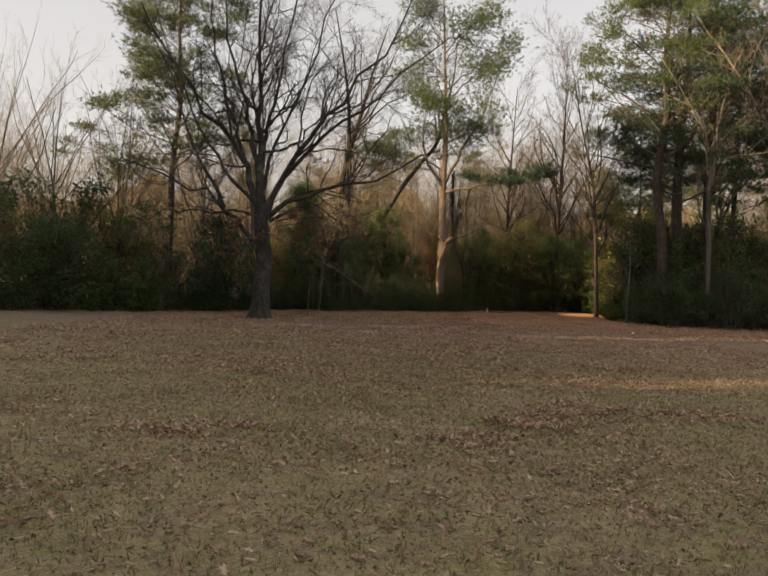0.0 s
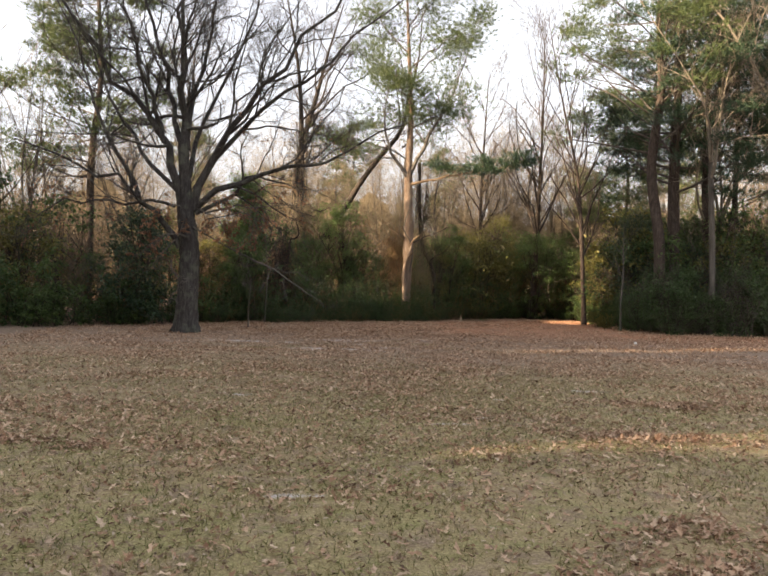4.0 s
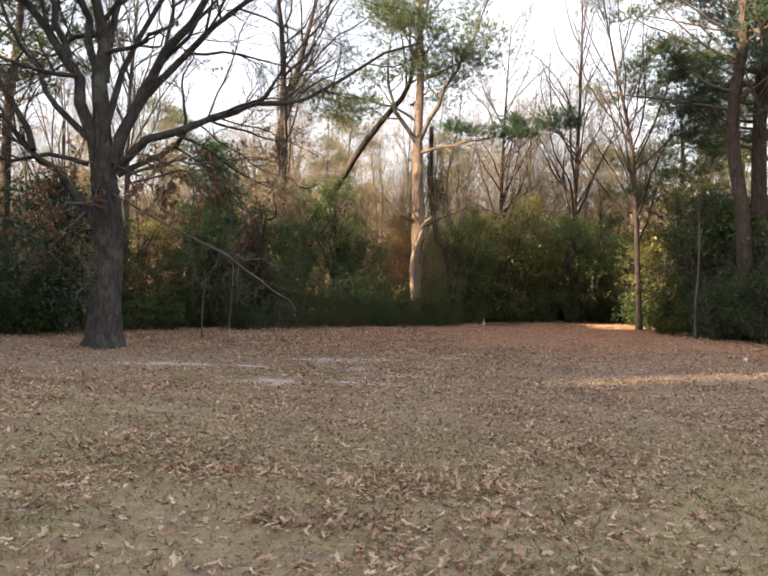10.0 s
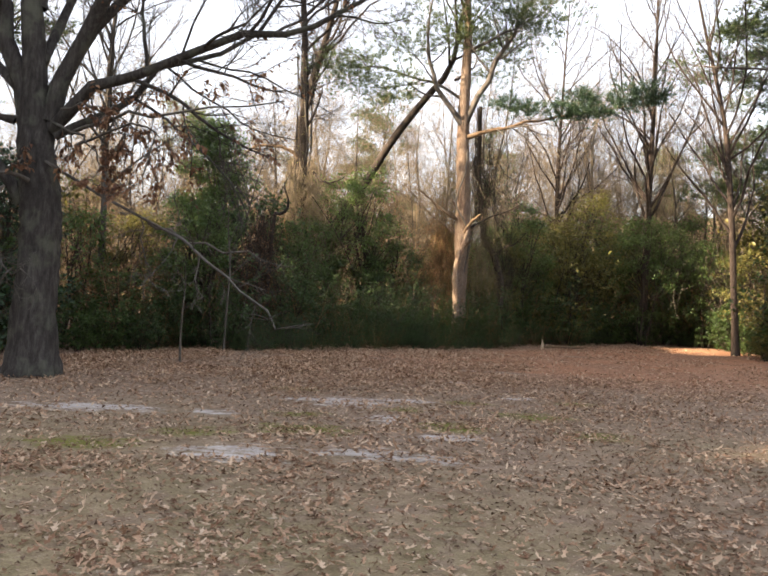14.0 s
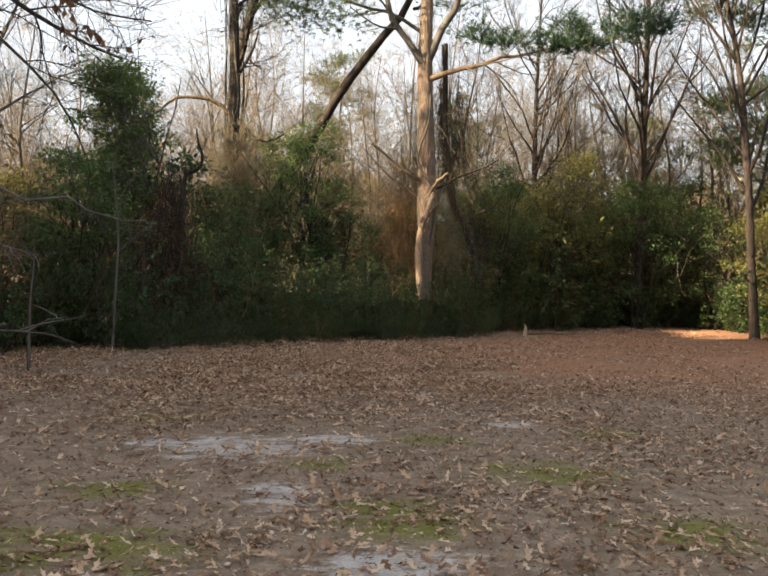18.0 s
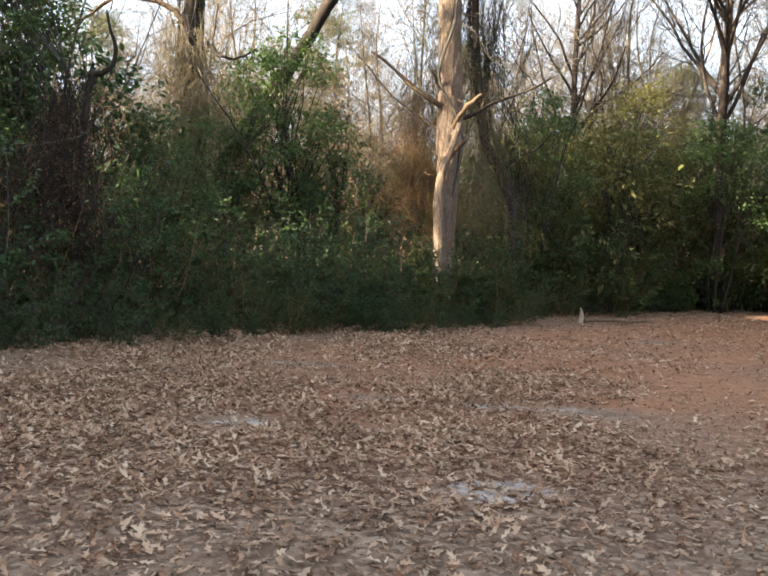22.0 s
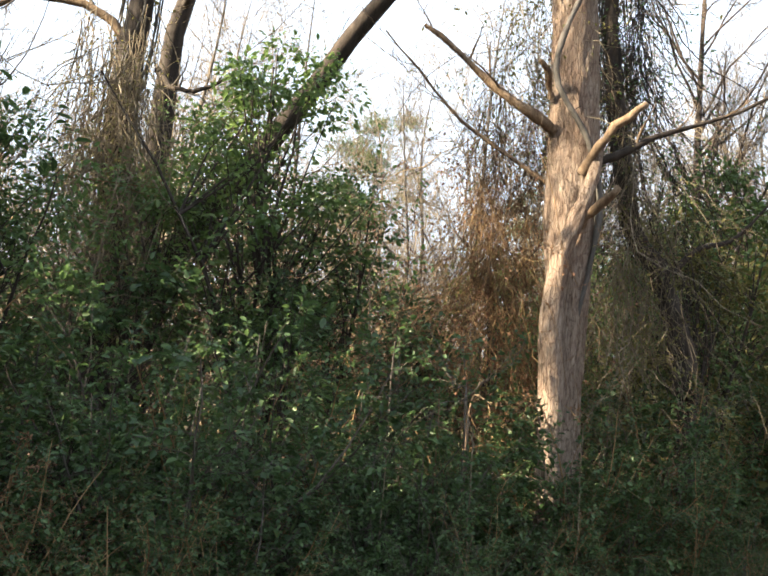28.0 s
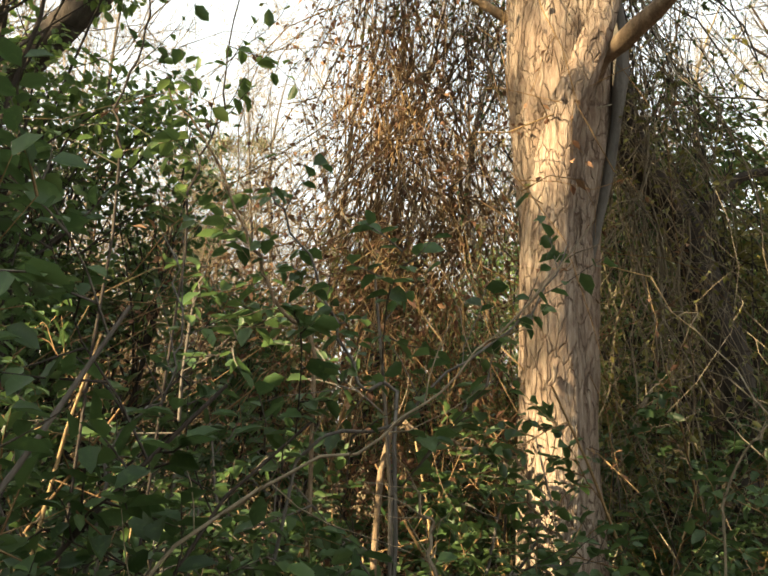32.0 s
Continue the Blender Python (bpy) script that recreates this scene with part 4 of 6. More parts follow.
# dark forked tree wrapped in vines
dark = bare_tree("vine_clad_tree", on(-4.2, 56.2, -0.05), 19, 0.31, M_DARK, M_TWIG, "dark upright tree wrapped in hanging dry vines",
                     trunk=[(0, 0, 0), (0.01, 0.00, 3.59), (-0.20, 0.00, 5.56), (-0.23, 0.00, 7.24), (-0.17, 0.00, 8.49), (-0.39, 0.00, 13.51), (-0.83, 0.00, 16.75), (-1.71, 0.00, 21.07)],
                     levels=[(11, 0.55, 0.98, 46, 0.34, 9, 0.15, 0.07, 0.45, 6), (9, 0.2, 0.98, 44, 0.42, 6, 0.18, 0.03, 0.5, 3), (9, 0.15, 1.0, 42, 0.55, 4, 0.2, 0.0, 0.5, 3)])[0]
bare_tree("vine_clad_tree", on(-5.0, 60.0, -0.05), 19, 0.33, M_DARK, M_TWIG, "dark tree leaning behind its vine-clad neighbour",
          trunk=[(0, 0, 0), (-0.01, 0.00, 3.98), (-0.11, 0.00, 6.51), (-0.12, 0.00, 8.30), (-0.02, 0.00, 10.27), (1.03, 0.00, 14.36), (1.72, 0.00, 17.35), (2.73, 0.00, 20.94)],
          levels=[(11, 0.55, 0.98, 46, 0.34, 9, 0.15, 0.07, 0.45, 6), (9, 0.2, 0.98, 44, 0.42, 6, 0.18, 0.03, 0.5, 3), (9, 0.15, 1.0, 42, 0.55, 4, 0.2, 0.0, 0.5, 3)])
for side, r0 in (([(-0.23, 0.00, 7.14), (-0.50, -0.10, 7.61), (-1.15, -0.20, 7.94), (-2.11, -0.30, 7.93), (-2.80, -0.40, 7.33), (-3.41, -0.50, 6.97)], 0.1),
                 ([(0.28, 0.00, 6.93), (0.62, -0.20, 6.58), (1.16, -0.40, 6.44), (1.71, -0.50, 6.67)], 0.06)):
    arm = roughen(resample(side, 14)[None], 0.02)
    ar = np.linspace(r0, 0.02, 14)[None]
    part("limb", [tubes(arm, ar, 8)], M_WOOD if r0 > 0.08 else M_DARK, dark)
    part("branch_growth", [tubes(p, r, k) for p, r, k in ramify(arm, ar, [(7, 0.3, 0.98, 48, 0.35, 6, 0.16, 0.02, 0.5, 4), (5, 0.2, 1, 44, 0.42, 4, 0.2, 0.0, 0.5, 3)])], M_TWIG, dark, kind="stuff")

# leaning trunk
bare_tree("leaning_tree", on(-5.9, 57.0, -0.1), 20, 0.22, M_DARK, M_TWIG, "dark tree trunk leaning far over, emerging from holly",
          trunk=[(0, 0, 0), (1.95, 0.0, 3.3), (4.04, 0.0, 6.46), (5.29, 0.0, 8.63), (6.57, 0.0, 10.42), (7.71, 0.0, 11.93), (8.12, 0.0, 14.19), (8.7, 0.0, 16.7), (8.84, 0.0, 20.03)],
          levels=[(10, 0.6, 0.98, 46, 0.26, 8, 0.14, 0.07, 0.5, 5), (6, 0.2, 0.98, 44, 0.42, 6, 0.18, 0.03, 0.5, 3), (5, 0.2, 1.0, 42, 0.45, 4, 0.2, 0.0, 0.5, 3)])

# slim bare trees by the edge
STEEP = [(32, 0.3, 0.98, 36, 0.34, 8, 0.12, 0.08, 0.5, 5), (9, 0.2, 0.98, 38, 0.42, 6, 0.18, 0.05, 0.5, 3), (7, 0.15, 1.0, 38, 0.5, 4, 0.2, 0.03, 0.6, 3)]
bare_tree("slim_tree", on(10.95, 58.4, -0.05), 19, 0.17, M_RED, M_TWIG, "slim grey-brown bare tree with steep branches", levels=STEEP, trunk=[(0, 0, 0), (0.02, 0, 4), (0.1, 0, 8), (0.25, 0.1, 13), (0.2, 0.1, 19)])
bare_tree("slim_tree", on(8.1, 64.5, -0.05), 18, 0.16, M_RED, M_TWIG, "slim grey bare tree deeper in the wood", levels=STEEP, trunk=[(0, 0, 0), (0.05, 0, 4), (-0.05, 0, 8), (0.1, 0.1, 13), (0.3, 0.1, 18)])
bare_tree("slim_tree", on(12.8, 53.0, -0.05), 18, 0.145, M_RED, M_TWIG, "bare tree forking into a wide vee", levels=STEEP, trunk=[(0, 0, 0), (-0.1, 0, 2), (-0.35, 0, 6), (-0.7, 0, 9.2), (-1.6, 0, 13), (-2.6, 0, 18)])
bare_tree("slim_tree", on(-9.4, 47.4, -0.05), 15, 0.12, M_GREY, M_TWIG, "slim grey bare tree behind the oak", levels=STEEP, trunk=[(0, 0, 0), (0.03, 0, 4), (-0.05, 0, 8), (0.1, 0.1, 12), (0.2, 0.1, 15)])
bare_tree("sapling", on(13.5, 48.4, -0.05), 6, 0.06, M_GREY, M_TWIG, "thin leaning sapling at the clearing's corner", fork=0.4, levels=[(8, 0.4, 0.98, 42, 0.4, 6, 0.14, 0.06, 0.5, 4), (5, 0.2, 1, 42, 0.45, 4, 0.18, 0.03, 0.5, 3)])
bare_tree("sapling", on(-4.9, 45.5, -0.05), 5.0, 0.035, M_GREY, M_TWIG, "thin pale sapling before the thicket", fork=0.4, levels=[(8, 0.4, 0.98, 42, 0.4, 6, 0.14, 0.06, 0.5, 4), (5, 0.2, 1, 42, 0.45, 4, 0.18, 0.03, 0.5, 3)])
bare_tree("sapling", on(-5.1, 41.9, -0.05), 2.6, 0.03, M_TWIG, M_TWIG, "small grey sapling with crooked arms", fork=0.5, levels=[(6, 0.5, 0.98, 50, 0.6, 7, 0.16, 0.04, 0.6, 4), (4, 0.3, 1, 42, 0.45, 4, 0.18, 0.0, 0.5, 3)])
def vase_tree(name, at, h, r, fork, stems, label, group):
    """A bare tree whose trunk opens into many rising stems."""
    t = thing(name, at, label, "tree", group)
    pts = sway(fork, 0.0, 5, 0.012)
    part("trunk", [trunk_chunk(pts, [r, r * 0.88, r * 0.8, r * 0.76, r * 0.72], 12, 20, 0.04, 0.35)], M_GREY, t)
    a = np.arange(stems) * 6.28 / stems + rng.normal(0, 0.4, stems)
    lean = rng.uniform(0.15, 0.75, stems)
    top = np.array(pts[-1])
    start = np.stack([top + [0, 0, -rng.uniform(0.0, 0.35) * fork * (i % 2)] for i in range(stems)])
    p = grow(start, np.stack([np.cos(a) * lean, np.sin(a) * lean, np.ones(stems)], -1), (h - fork) * rng.uniform(0.75, 1.1, stems), 12, 0.11, (0, 0, 0.05))
    rr = (r * rng.uniform(0.32, 0.55, stems))[:, None] * np.linspace(1, 0.15, 12)[None]
    for i in range(stems):
        part("limb", [tubes(p[i:i + 1], rr[i:i + 1], 7)], M_PALE, t)
    lv = ramify(p, rr, [(10, 0.2, 0.98, 40, 0.36, 7, 0.15, 0.05, 0.55, 4), (7, 0.2, 0.98, 40, 0.45, 5, 0.18, 0.03, 0.6, 3), (6, 0.15, 1.0, 40, 0.5, 4, 0.2, 0.0, 0.7, 3)])
    part("fine_growth", [tubes(q, w, k) for q, w, k in lv], M_PALE, t, "pale sunlit branches and twigs", kind="stuff")
    return t


G_PALE = "bare trees beside the clearing"
vase_tree("bare_tree", on(22.2, 48.3, -0.05), 22, 0.26, 9.5, 8, "bare pale tree spreading into many rising stems", G_PALE)
vase_tree("bare_tree", on(17.9, 47.7, -0.05), 20, 0.19, 9.0, 6, "slim bare pale tree opening high into rising stems", G_PALE)
lit = vase_tree("bare_tree", on(25.8, 51.0, -0.05), 20, 0.22, 7.5, 7, "bare tan tree with a wide fan of stems", G_PALE)
for x, y, s in ((20.2, 51.6, 0.9), (29.0, 52.5, 1.05)):
    put_copy(lit, x, y, s)
multi = bare_tree("bare_tree", on(-20.2, 44.5, -0.05), 12, 0.08, M_TWIG, M_TAN, "bare many-stemmed tree with fine upright twigs", "bare trees on the far side", fork=0.12,
                  levels=[(14, 0.04, 0.6, 28, 0.75, 9, 0.1, 0.1, 0.7, 5), (7, 0.25, 0.98, 34, 0.42, 6, 0.14, 0.07, 0.5, 3), (5, 0.2, 1.0, 34, 0.45, 4, 0.16, 0.05, 0.5, 3)])[0]
for x, y, s in ((-23.5, 43.0, 0.95), (-17.5, 46.5, 0.9), (-26.0, 47.0, 1.05), (-13.0, 50.0, 0.9), (-30, 44, 1.0)):
    put_copy(multi, x, y, s)

slight = bare_tree("bare_tree", on(5.0, 62.0, -0.05), 15, 0.085, M_TWIG, M_TAN, "thin bare tree with a haze of fine twigs", "thin bare trees inside the wood", fork=0.2, amount=0.025,
                   levels=[(24, 0.18, 0.98, 48, 0.34, 6, 0.22, 0.07, 0.5, 3), (8, 0.15, 0.98, 44, 0.42, 4, 0.24, 0.04, 0.5, 3), (6, 0.15, 1.0, 38, 0.55, 3, 0.2, 0.03, 0.8, 3)])[0]
for x, y, s in ((6.6, 67.5, 0.85), (13.5, 63.0, 0.8), (10.5, 70.0, 0.9), (16.0, 66.0, 0.85), (0.5, 64.0, 0.7), (-8.0, 58.0, 0.75), (-11.5, 55.0, 0.75), (3.0, 72.0, 0.9), (19.5, 58.0, 0.95), (-1.5, 66.5, 0.7), (-14.5, 53, 0.8), (-18, 50, 0.85), (9.2, 66.0, 0.85), (12.2, 69.0, 0.9), (7.4, 73.0, 0.95)):
    put_copy(slight, x, y, s)
for x, y, s in ((19.4, 49.6, 0.6), (23.6, 50.6, 0.7)):
    put_copy(multi, x, y, s)

# woods behind
woods = []
for i in range(4):
    woods.append(bare_tree("bare_tree", on(-14 + 9 * i, 66 + 3 * (i % 2), -0.05), rng.uniform(14, 16), 0.085, M_TAN if i % 2 else M_TWIG, M_TAN, "slender bare winter tree in the wood behind", "bare trees of the wood", fork=0.25, amount=0.025,
                           levels=[(24, 0.16, 0.98, 48, 0.36, 5, 0.24, 0.08, 0.45, 3), (9, 0.15, 0.98, 46, 0.48, 3, 0.25, 0.04, 0.8, 3), (5, 0.2, 1.0, 42, 0.55, 2, 0.25, 0.02, 1.0, 3)])[0])
for i in range(240):
    y = 63 + 50 * rng.random() ** 1.3
    x = rng.uniform(-0.62, 0.62) * y + 2
    put_copy(woods[i % 4], x, y, rng.uniform(0.8, 1.1) * (0.84 + 0.2 * (y - 63) / 50), tilt=5.0)


# ---- shrubs and thickets ----
def shrub(name, at, h, w, stems, leaf, label, group, size=0.06, fill=(7, 8, 12), mat=None, shape=0.45, droop=-0.15, lift=0.06, z0=0.1, segs=4, oval=False, reach=0.36):
    """A many-stemmed shrub: stems, twigs, leaves."""
    t = thing(name, at, label, "shrub", group)
    a = rng.uniform(0, 6.28, stems)
    start = np.stack([np.cos(a) * 0.25 * w, np.sin(a) * 0.25 * w, np.full(stems, -0.02)], -1)
    way = np.stack([np.cos(a) * w / h * 0.6, np.sin(a) * w / h * 0.6, np.ones(stems)], -1) + rng.normal(0, 0.14, (stems, 3))
    p = grow(start, way, h * rng.uniform(0.55, 1.15, stems), 8, 0.12, (0, 0, 0.03))
    r = np.full((stems, 1), 0.006 + 0.0042 * h) * np.linspace(1, 0.3, 8)[None]
    lv = ramify(p, r, [(fill[0], z0, 0.98, 66, reach, 5, 0.18, lift, 0.5, 3), (fill[1], 0.12, 1.0, 52, 0.42, segs, 0.18, -0.02, 0.6, 3)], 0.0038)
    part("woody_growth", [tubes(p, r, 5)] + [tubes(q, b, k) for q, b, k in lv], mat or M_DARK, t, kind="stuff")
    if leaf is not None:
        part("foliage", [twig_leaves(lv[1][0], fill[2], size, shape, droop, oval=oval)], leaf, t, kind="stuff")
    return t


def clump_tree(name, at, h, w, leaf, label, group="", n=46, per=80, size=0.09, z0=0.12, mat=None, stems=4, girth=0.035, tight=0.34, category="shrub"):
    """An evergreen whose leaves sit in rounded clumps at the ends of its limbs, with gaps between."""
    t = thing(name, at, label, category, group)
    a = rng.uniform(0, 6.28, stems)
    start = np.stack([np.cos(a) * 0.1 * w, np.sin(a) * 0.1 * w, np.full(stems, -0.02)], -1)
    p = grow(start, np.stack([np.cos(a) * 0.22, np.sin(a) * 0.22, np.ones(stems)], -1), h * rng.uniform(0.8, 1.0, stems), 10, 0.09, (0, 0, 0.05))
    r = np.full((stems, 1), girth) * np.linspace(1, 0.25, 10)[None]
    z = z0 + (1 - z0) * rng.random(n) ** 0.85
    prof = np.sin(np.pi * np.clip(0.16 + 0.8 * (z - z0) / (1 - z0), 0, 1)) ** 0.6
    q, b = np.sqrt(rng.uniform(0.12, 1.0, n)), rng.uniform(0, 6.28, n)
    c = np.stack([np.cos(b) * q * w * prof, np.sin(b) * q * w * prof, z * h], -1) + rng.normal(0, 0.06 * w, (n, 3))
    k = rng.integers(stems, size=n)
    foot = p[k, np.clip((z * 9 * 0.75).astype(int), 0, 9)]
    bend = (foot + c) / 2 + rng.normal(0, 0.1, (n, 3)) + [0, 0, -0.1]
    limbs = np.stack([foot, (foot + bend) / 2, bend, (bend + c) / 2 + [0, 0, 0.04], c], 1)
    lr = np.full((n, 1), girth * 0.4) * np.linspace(1, 0.3, 5)[None]
    twigs = ramify(limbs, lr, [(6, 0.45, 1.0, 60, 0.3, 4, 0.2, 0.02, 0.5, 3)], 0.004)
    part("woody_growth", [tubes(p, r, 6), tubes(limbs, lr, 4)] + [tubes(x, y, e) for x, y, e in twigs], mat or M_DARK, t, kind="stuff")
    rad = tight * w * rng.uniform(0.55, 1.25, n)
    o = unit(rng.normal(0, 1, (n, per, 3)))
    d = o * rng.uniform(0.35, 1.05, (n, per, 1)) * rad[:, None, None] * [1, 1, 0.62]
    pos = (c[:, None, :] + d).reshape(-1, 3)
    out = (o * [1, 1, 0.5]).reshape(-1, 3)
    m = len(pos)
    ln = size * rng.uniform(0.6, 1.3, m)
    way = unit(out + rng.normal(0, 0.5, (m, 3)) + [0, 0, -0.2])
    part("foliage", [oval_mesh(pos, way, out * 0.8 + [0, 0, 0.75] + rng.normal(0, 0.3, (m, 3)), ln, ln * 0.52)], leaf, t, kind="stuff")
    return t


def brush(name, at, h, w, n, label, group, mat):
    """A tangle of leafless stems and vines."""
    t = thing(name, at, label, "thicket", group)
    a, q = rng.uniform(0, 6.28, n), np.sqrt(rng.random(n)) * w
    start = np.stack([np.cos(a) * q, np.sin(a) * q, np.zeros(n)], -1)
    p = grow(start, np.array([[0, 0, 1.0]]) + rng.normal(0, 0.25, (n, 3)), h * rng.uniform(0.4, 1.1, n), 6, 0.18, (0, 0, 0.02))
    r = np.full((n, 1), 0.016) * np.linspace(1, 0.35, 6)[None]
    lv = ramify(p, r, [(5, 0.15, 0.98, 40, 0.4, 4, 0.2, 0.02, 0.7, 3), (3, 0.2, 1.0, 40, 0.5, 2, 0.22, -0.03, 0.9, 3)])
    part("woody_growth", [tubes(p, r, 3)] + [tubes(x, y, k) for x, y, k in lv], mat, t, kind="stuff")
    return t


G_FRONT, G_TALL, G_BRUSH = "low evergreen shrubs along the wood's edge", "tall evergreen shrubs of the thicket", "leafless brush in the thicket"
low = [shrub("evergreen_shrub", on(-1.2 + 2.2 * i, 50.2 + 1.75 * i, -0.03), rng.uniform(1.9, 2.4), 1.4, 10, (M_LDARK, M_LMID, M_LDARK)[i], "low dark evergreen shrub with small glossy leaves", G_FRONT, 0.07, (9, 6, 6), mat=(M_DARK, M_TWIG, M_VINE)[i], z0=0.03, segs=3, oval=True, shape=0.55) for i in range(3)]
tall = [clump_tree("evergreen_shrub", on(-3.4 + 2.6 * i, 54.8 + 1.6 * i, -0.03), (4.6, 5.2, 4.4, 5.0)[i], 1.7, (M_LEAF, M_LDARK, M_OLIVE, M_LEAF)[i], "tall loose evergreen shrub tangled with vines", G_TALL, 60, 75, 0.088) for i in range(4)]
low_far = [shrub("evergreen_shrub", on(-15 + 33 * i, 41.5 + 9 * i, -0.03), 2.2, 1.5, 8, (M_LDARK, M_LEAF)[i], "low dark evergreen shrub with small glossy leaves", G_FRONT, 0.15, (5, 5, 5), z0=0.03, segs=2) for i in range(2)]
tall_far = [clump_tree("evergreen_shrub", on(-17 + 12 * i, 46 + 5 * i, -0.03), 5.0, 1.9, (M_LEAF, M_LDARK, M_OLIVE)[i], "tall loose evergreen shrub tangled with vines", G_TALL, 46, 26, 0.17) for i in range(3)]
tan = [brush("brush_thicket", on(-8 + 7 * i, 60 + i, -0.03), 4.5, 1.8, 26, "leafless tan brush and dry vines", G_BRUSH, (M_TAN, M_TWIG, M_VINE)[i]) for i in range(3)]


def near(p):
    return -7.5 < p[0] < 9 and p[1] < 58.5


def lanes(p):
    """True where the pine and its vines stand in the open."""
    return -1.6 < p[0] < 3.6 and p[1] < 56


far_growth = {}
for x, y, s in ((2.6, 51.8, 0.58), (1.75, 51.75, 0.45), (3.15, 51.9, 0.62)):      # at the pine's foot
    put_copy(low[int(rng.integers(3))], x, y, s)


def far_copy(ob, x, y, s):
    """Marks a copy to be joined into the far growth."""
    if abs(x) > 0.55 * (y + 2) + 1.5:
        return
    far_growth.setdefault(ob, []).append(np.array(turn(x, y, s)))


def plant(p, kind, s):
    """One shrub of the kind, finer where the path comes close."""
    way = 52.35 - 0.488 * (2.25 - p[0])          # the low sun's line to the pine
    if -1.1 < p[1] - way < 1.9 and -9 < p[0] < 2.2:
        s = min(s, (1.1 + 0.4 * (2.25 - p[0])) / (3.2 if kind == "low" else 7.2))
    if near(p):
        put_copy((low if kind == "low" else tall)[int(rng.integers(3 if kind == "low" else 4))], p[0], p[1], s)
    else:
        far_copy((low_far if kind == "low" else tall_far)[int(rng.integers(2 if kind == "low" else 3))], p[0], p[1], s)


for p in edge_samples(0.7, -0.45, 0.15):
    if -5 < p[0] < 4.0:
        plant(p, "low", rng.uniform(0.25, 0.5))
for p in edge_samples(0.95, 0.55, 0.2):
    plant(p, "low", rng.uniform(0.4, 0.85))
for p in edge_samples(1.3, 1.3, 0.3):
    plant(p, "low", rng.uniform(0.75, 1.0) if lanes(p) else rng.uniform(0.9, 1.3))
for p in edge_samples(1.8, 2.6, 0.4):
    if lanes(p):
        plant(p, "low", rng.uniform(0.9, 1.2))
    else:
        if p[0] < -9 and rng.random() < 0.7:
            far_copy(tan[int(rng.integers(3))], p[0], p[1], rng.uniform(0.7, 1.0))
        else:
            plant(p, "low" if rng.random() < 0.3 else "tall", rng.uniform(0.6, 0.95))
for p in edge_samples(1.8, 4.2, 0.5):
    if p[0] < -9 and rng.random() < 0.7:
        far_copy(tan[int(rng.integers(3))], p[0], p[1], rng.uniform(0.8, 1.2))
    elif not lanes(p) or rng.random() < 0.45:
        plant(p, "tall", rng.uniform(0.5, 0.72) if lanes(p) else rng.uniform(0.65, 0.9) if -6 < p[0] < 3 else rng.uniform(0.5, 0.75) if p[0] < 9.5 else rng.uniform(0.85, 1.2))
for p in edge_samples(1.9, 6.6, 0.7):
    if rng.random() < 0.65 or p[0] > 9:
        far_copy(tall_far[int(rng.integers(3))], p[0], p[1], rng.uniform(0.6, 0.85) if -7 < p[0] < 9.5 else rng.uniform(0.95, 1.3))
    else:
        far_copy(tan[int(rng.integers(3))], p[0], p[1], rng.uniform(0.9, 1.2))
for p in edge_samples(2.3, 10.0, 1.3):
    far_copy(tan[int(rng.integers(3))], p[0], p[1], rng.uniform(1.1, 1.6))
for p in edge_samples(3.0, 15.0, 1.8):
    far_copy(tan[int(rng.integers(3))], p[0], p[1], rng.uniform(1.3, 1.9))
for x, y, s in ((15.0, 50.6, 0.9), (17.4, 50.2, 1.1), (20.2, 51.0, 1.2), (23.0, 51.5, 1.2), (18.8, 53.0, 1.3), (26.0, 53.0, 1.3), (16.0, 52.8, 1.2), (22.0, 55.0, 1.4), (29.5, 54.5, 1.3), (14.6, 52.0, 1.0), (21.0, 49.8, 0.9), (24.4, 50.6, 1.0)):
    far_copy(tall_far[int(rng.integers(3))], x, y, s)
for x, y, s in ((15.0, 47.9, 0.75), (16.3, 46.6, 0.6), (17.3, 48.4, 0.95), (18.6, 46.9, 0.7), (19.8, 48.6, 1.0), (21.6, 48.9, 0.9), (23.4, 49.6, 1.05), (25.4, 50.4, 1.0), (27.6, 51.4, 1.1), (16.2, 49.6, 1.1)):
    far_copy(tan[1], x, y, s)
for x, y, s in ((9.4, 57.6, 0.8), (10.4, 58.2, 0.9), (11.4, 59.2, 0.9), (12.4, 58.8, 0.9), (13.2, 57.6, 0.8), (13.8, 55.6, 0.8), (13.6, 53.4, 0.7), (12.4, 60.2, 1.1), (10.8, 60.4, 1.1), (8.4, 58.0, 0.9)):
    far_copy(low_far[int(rng.integers(2))], x, y, s)


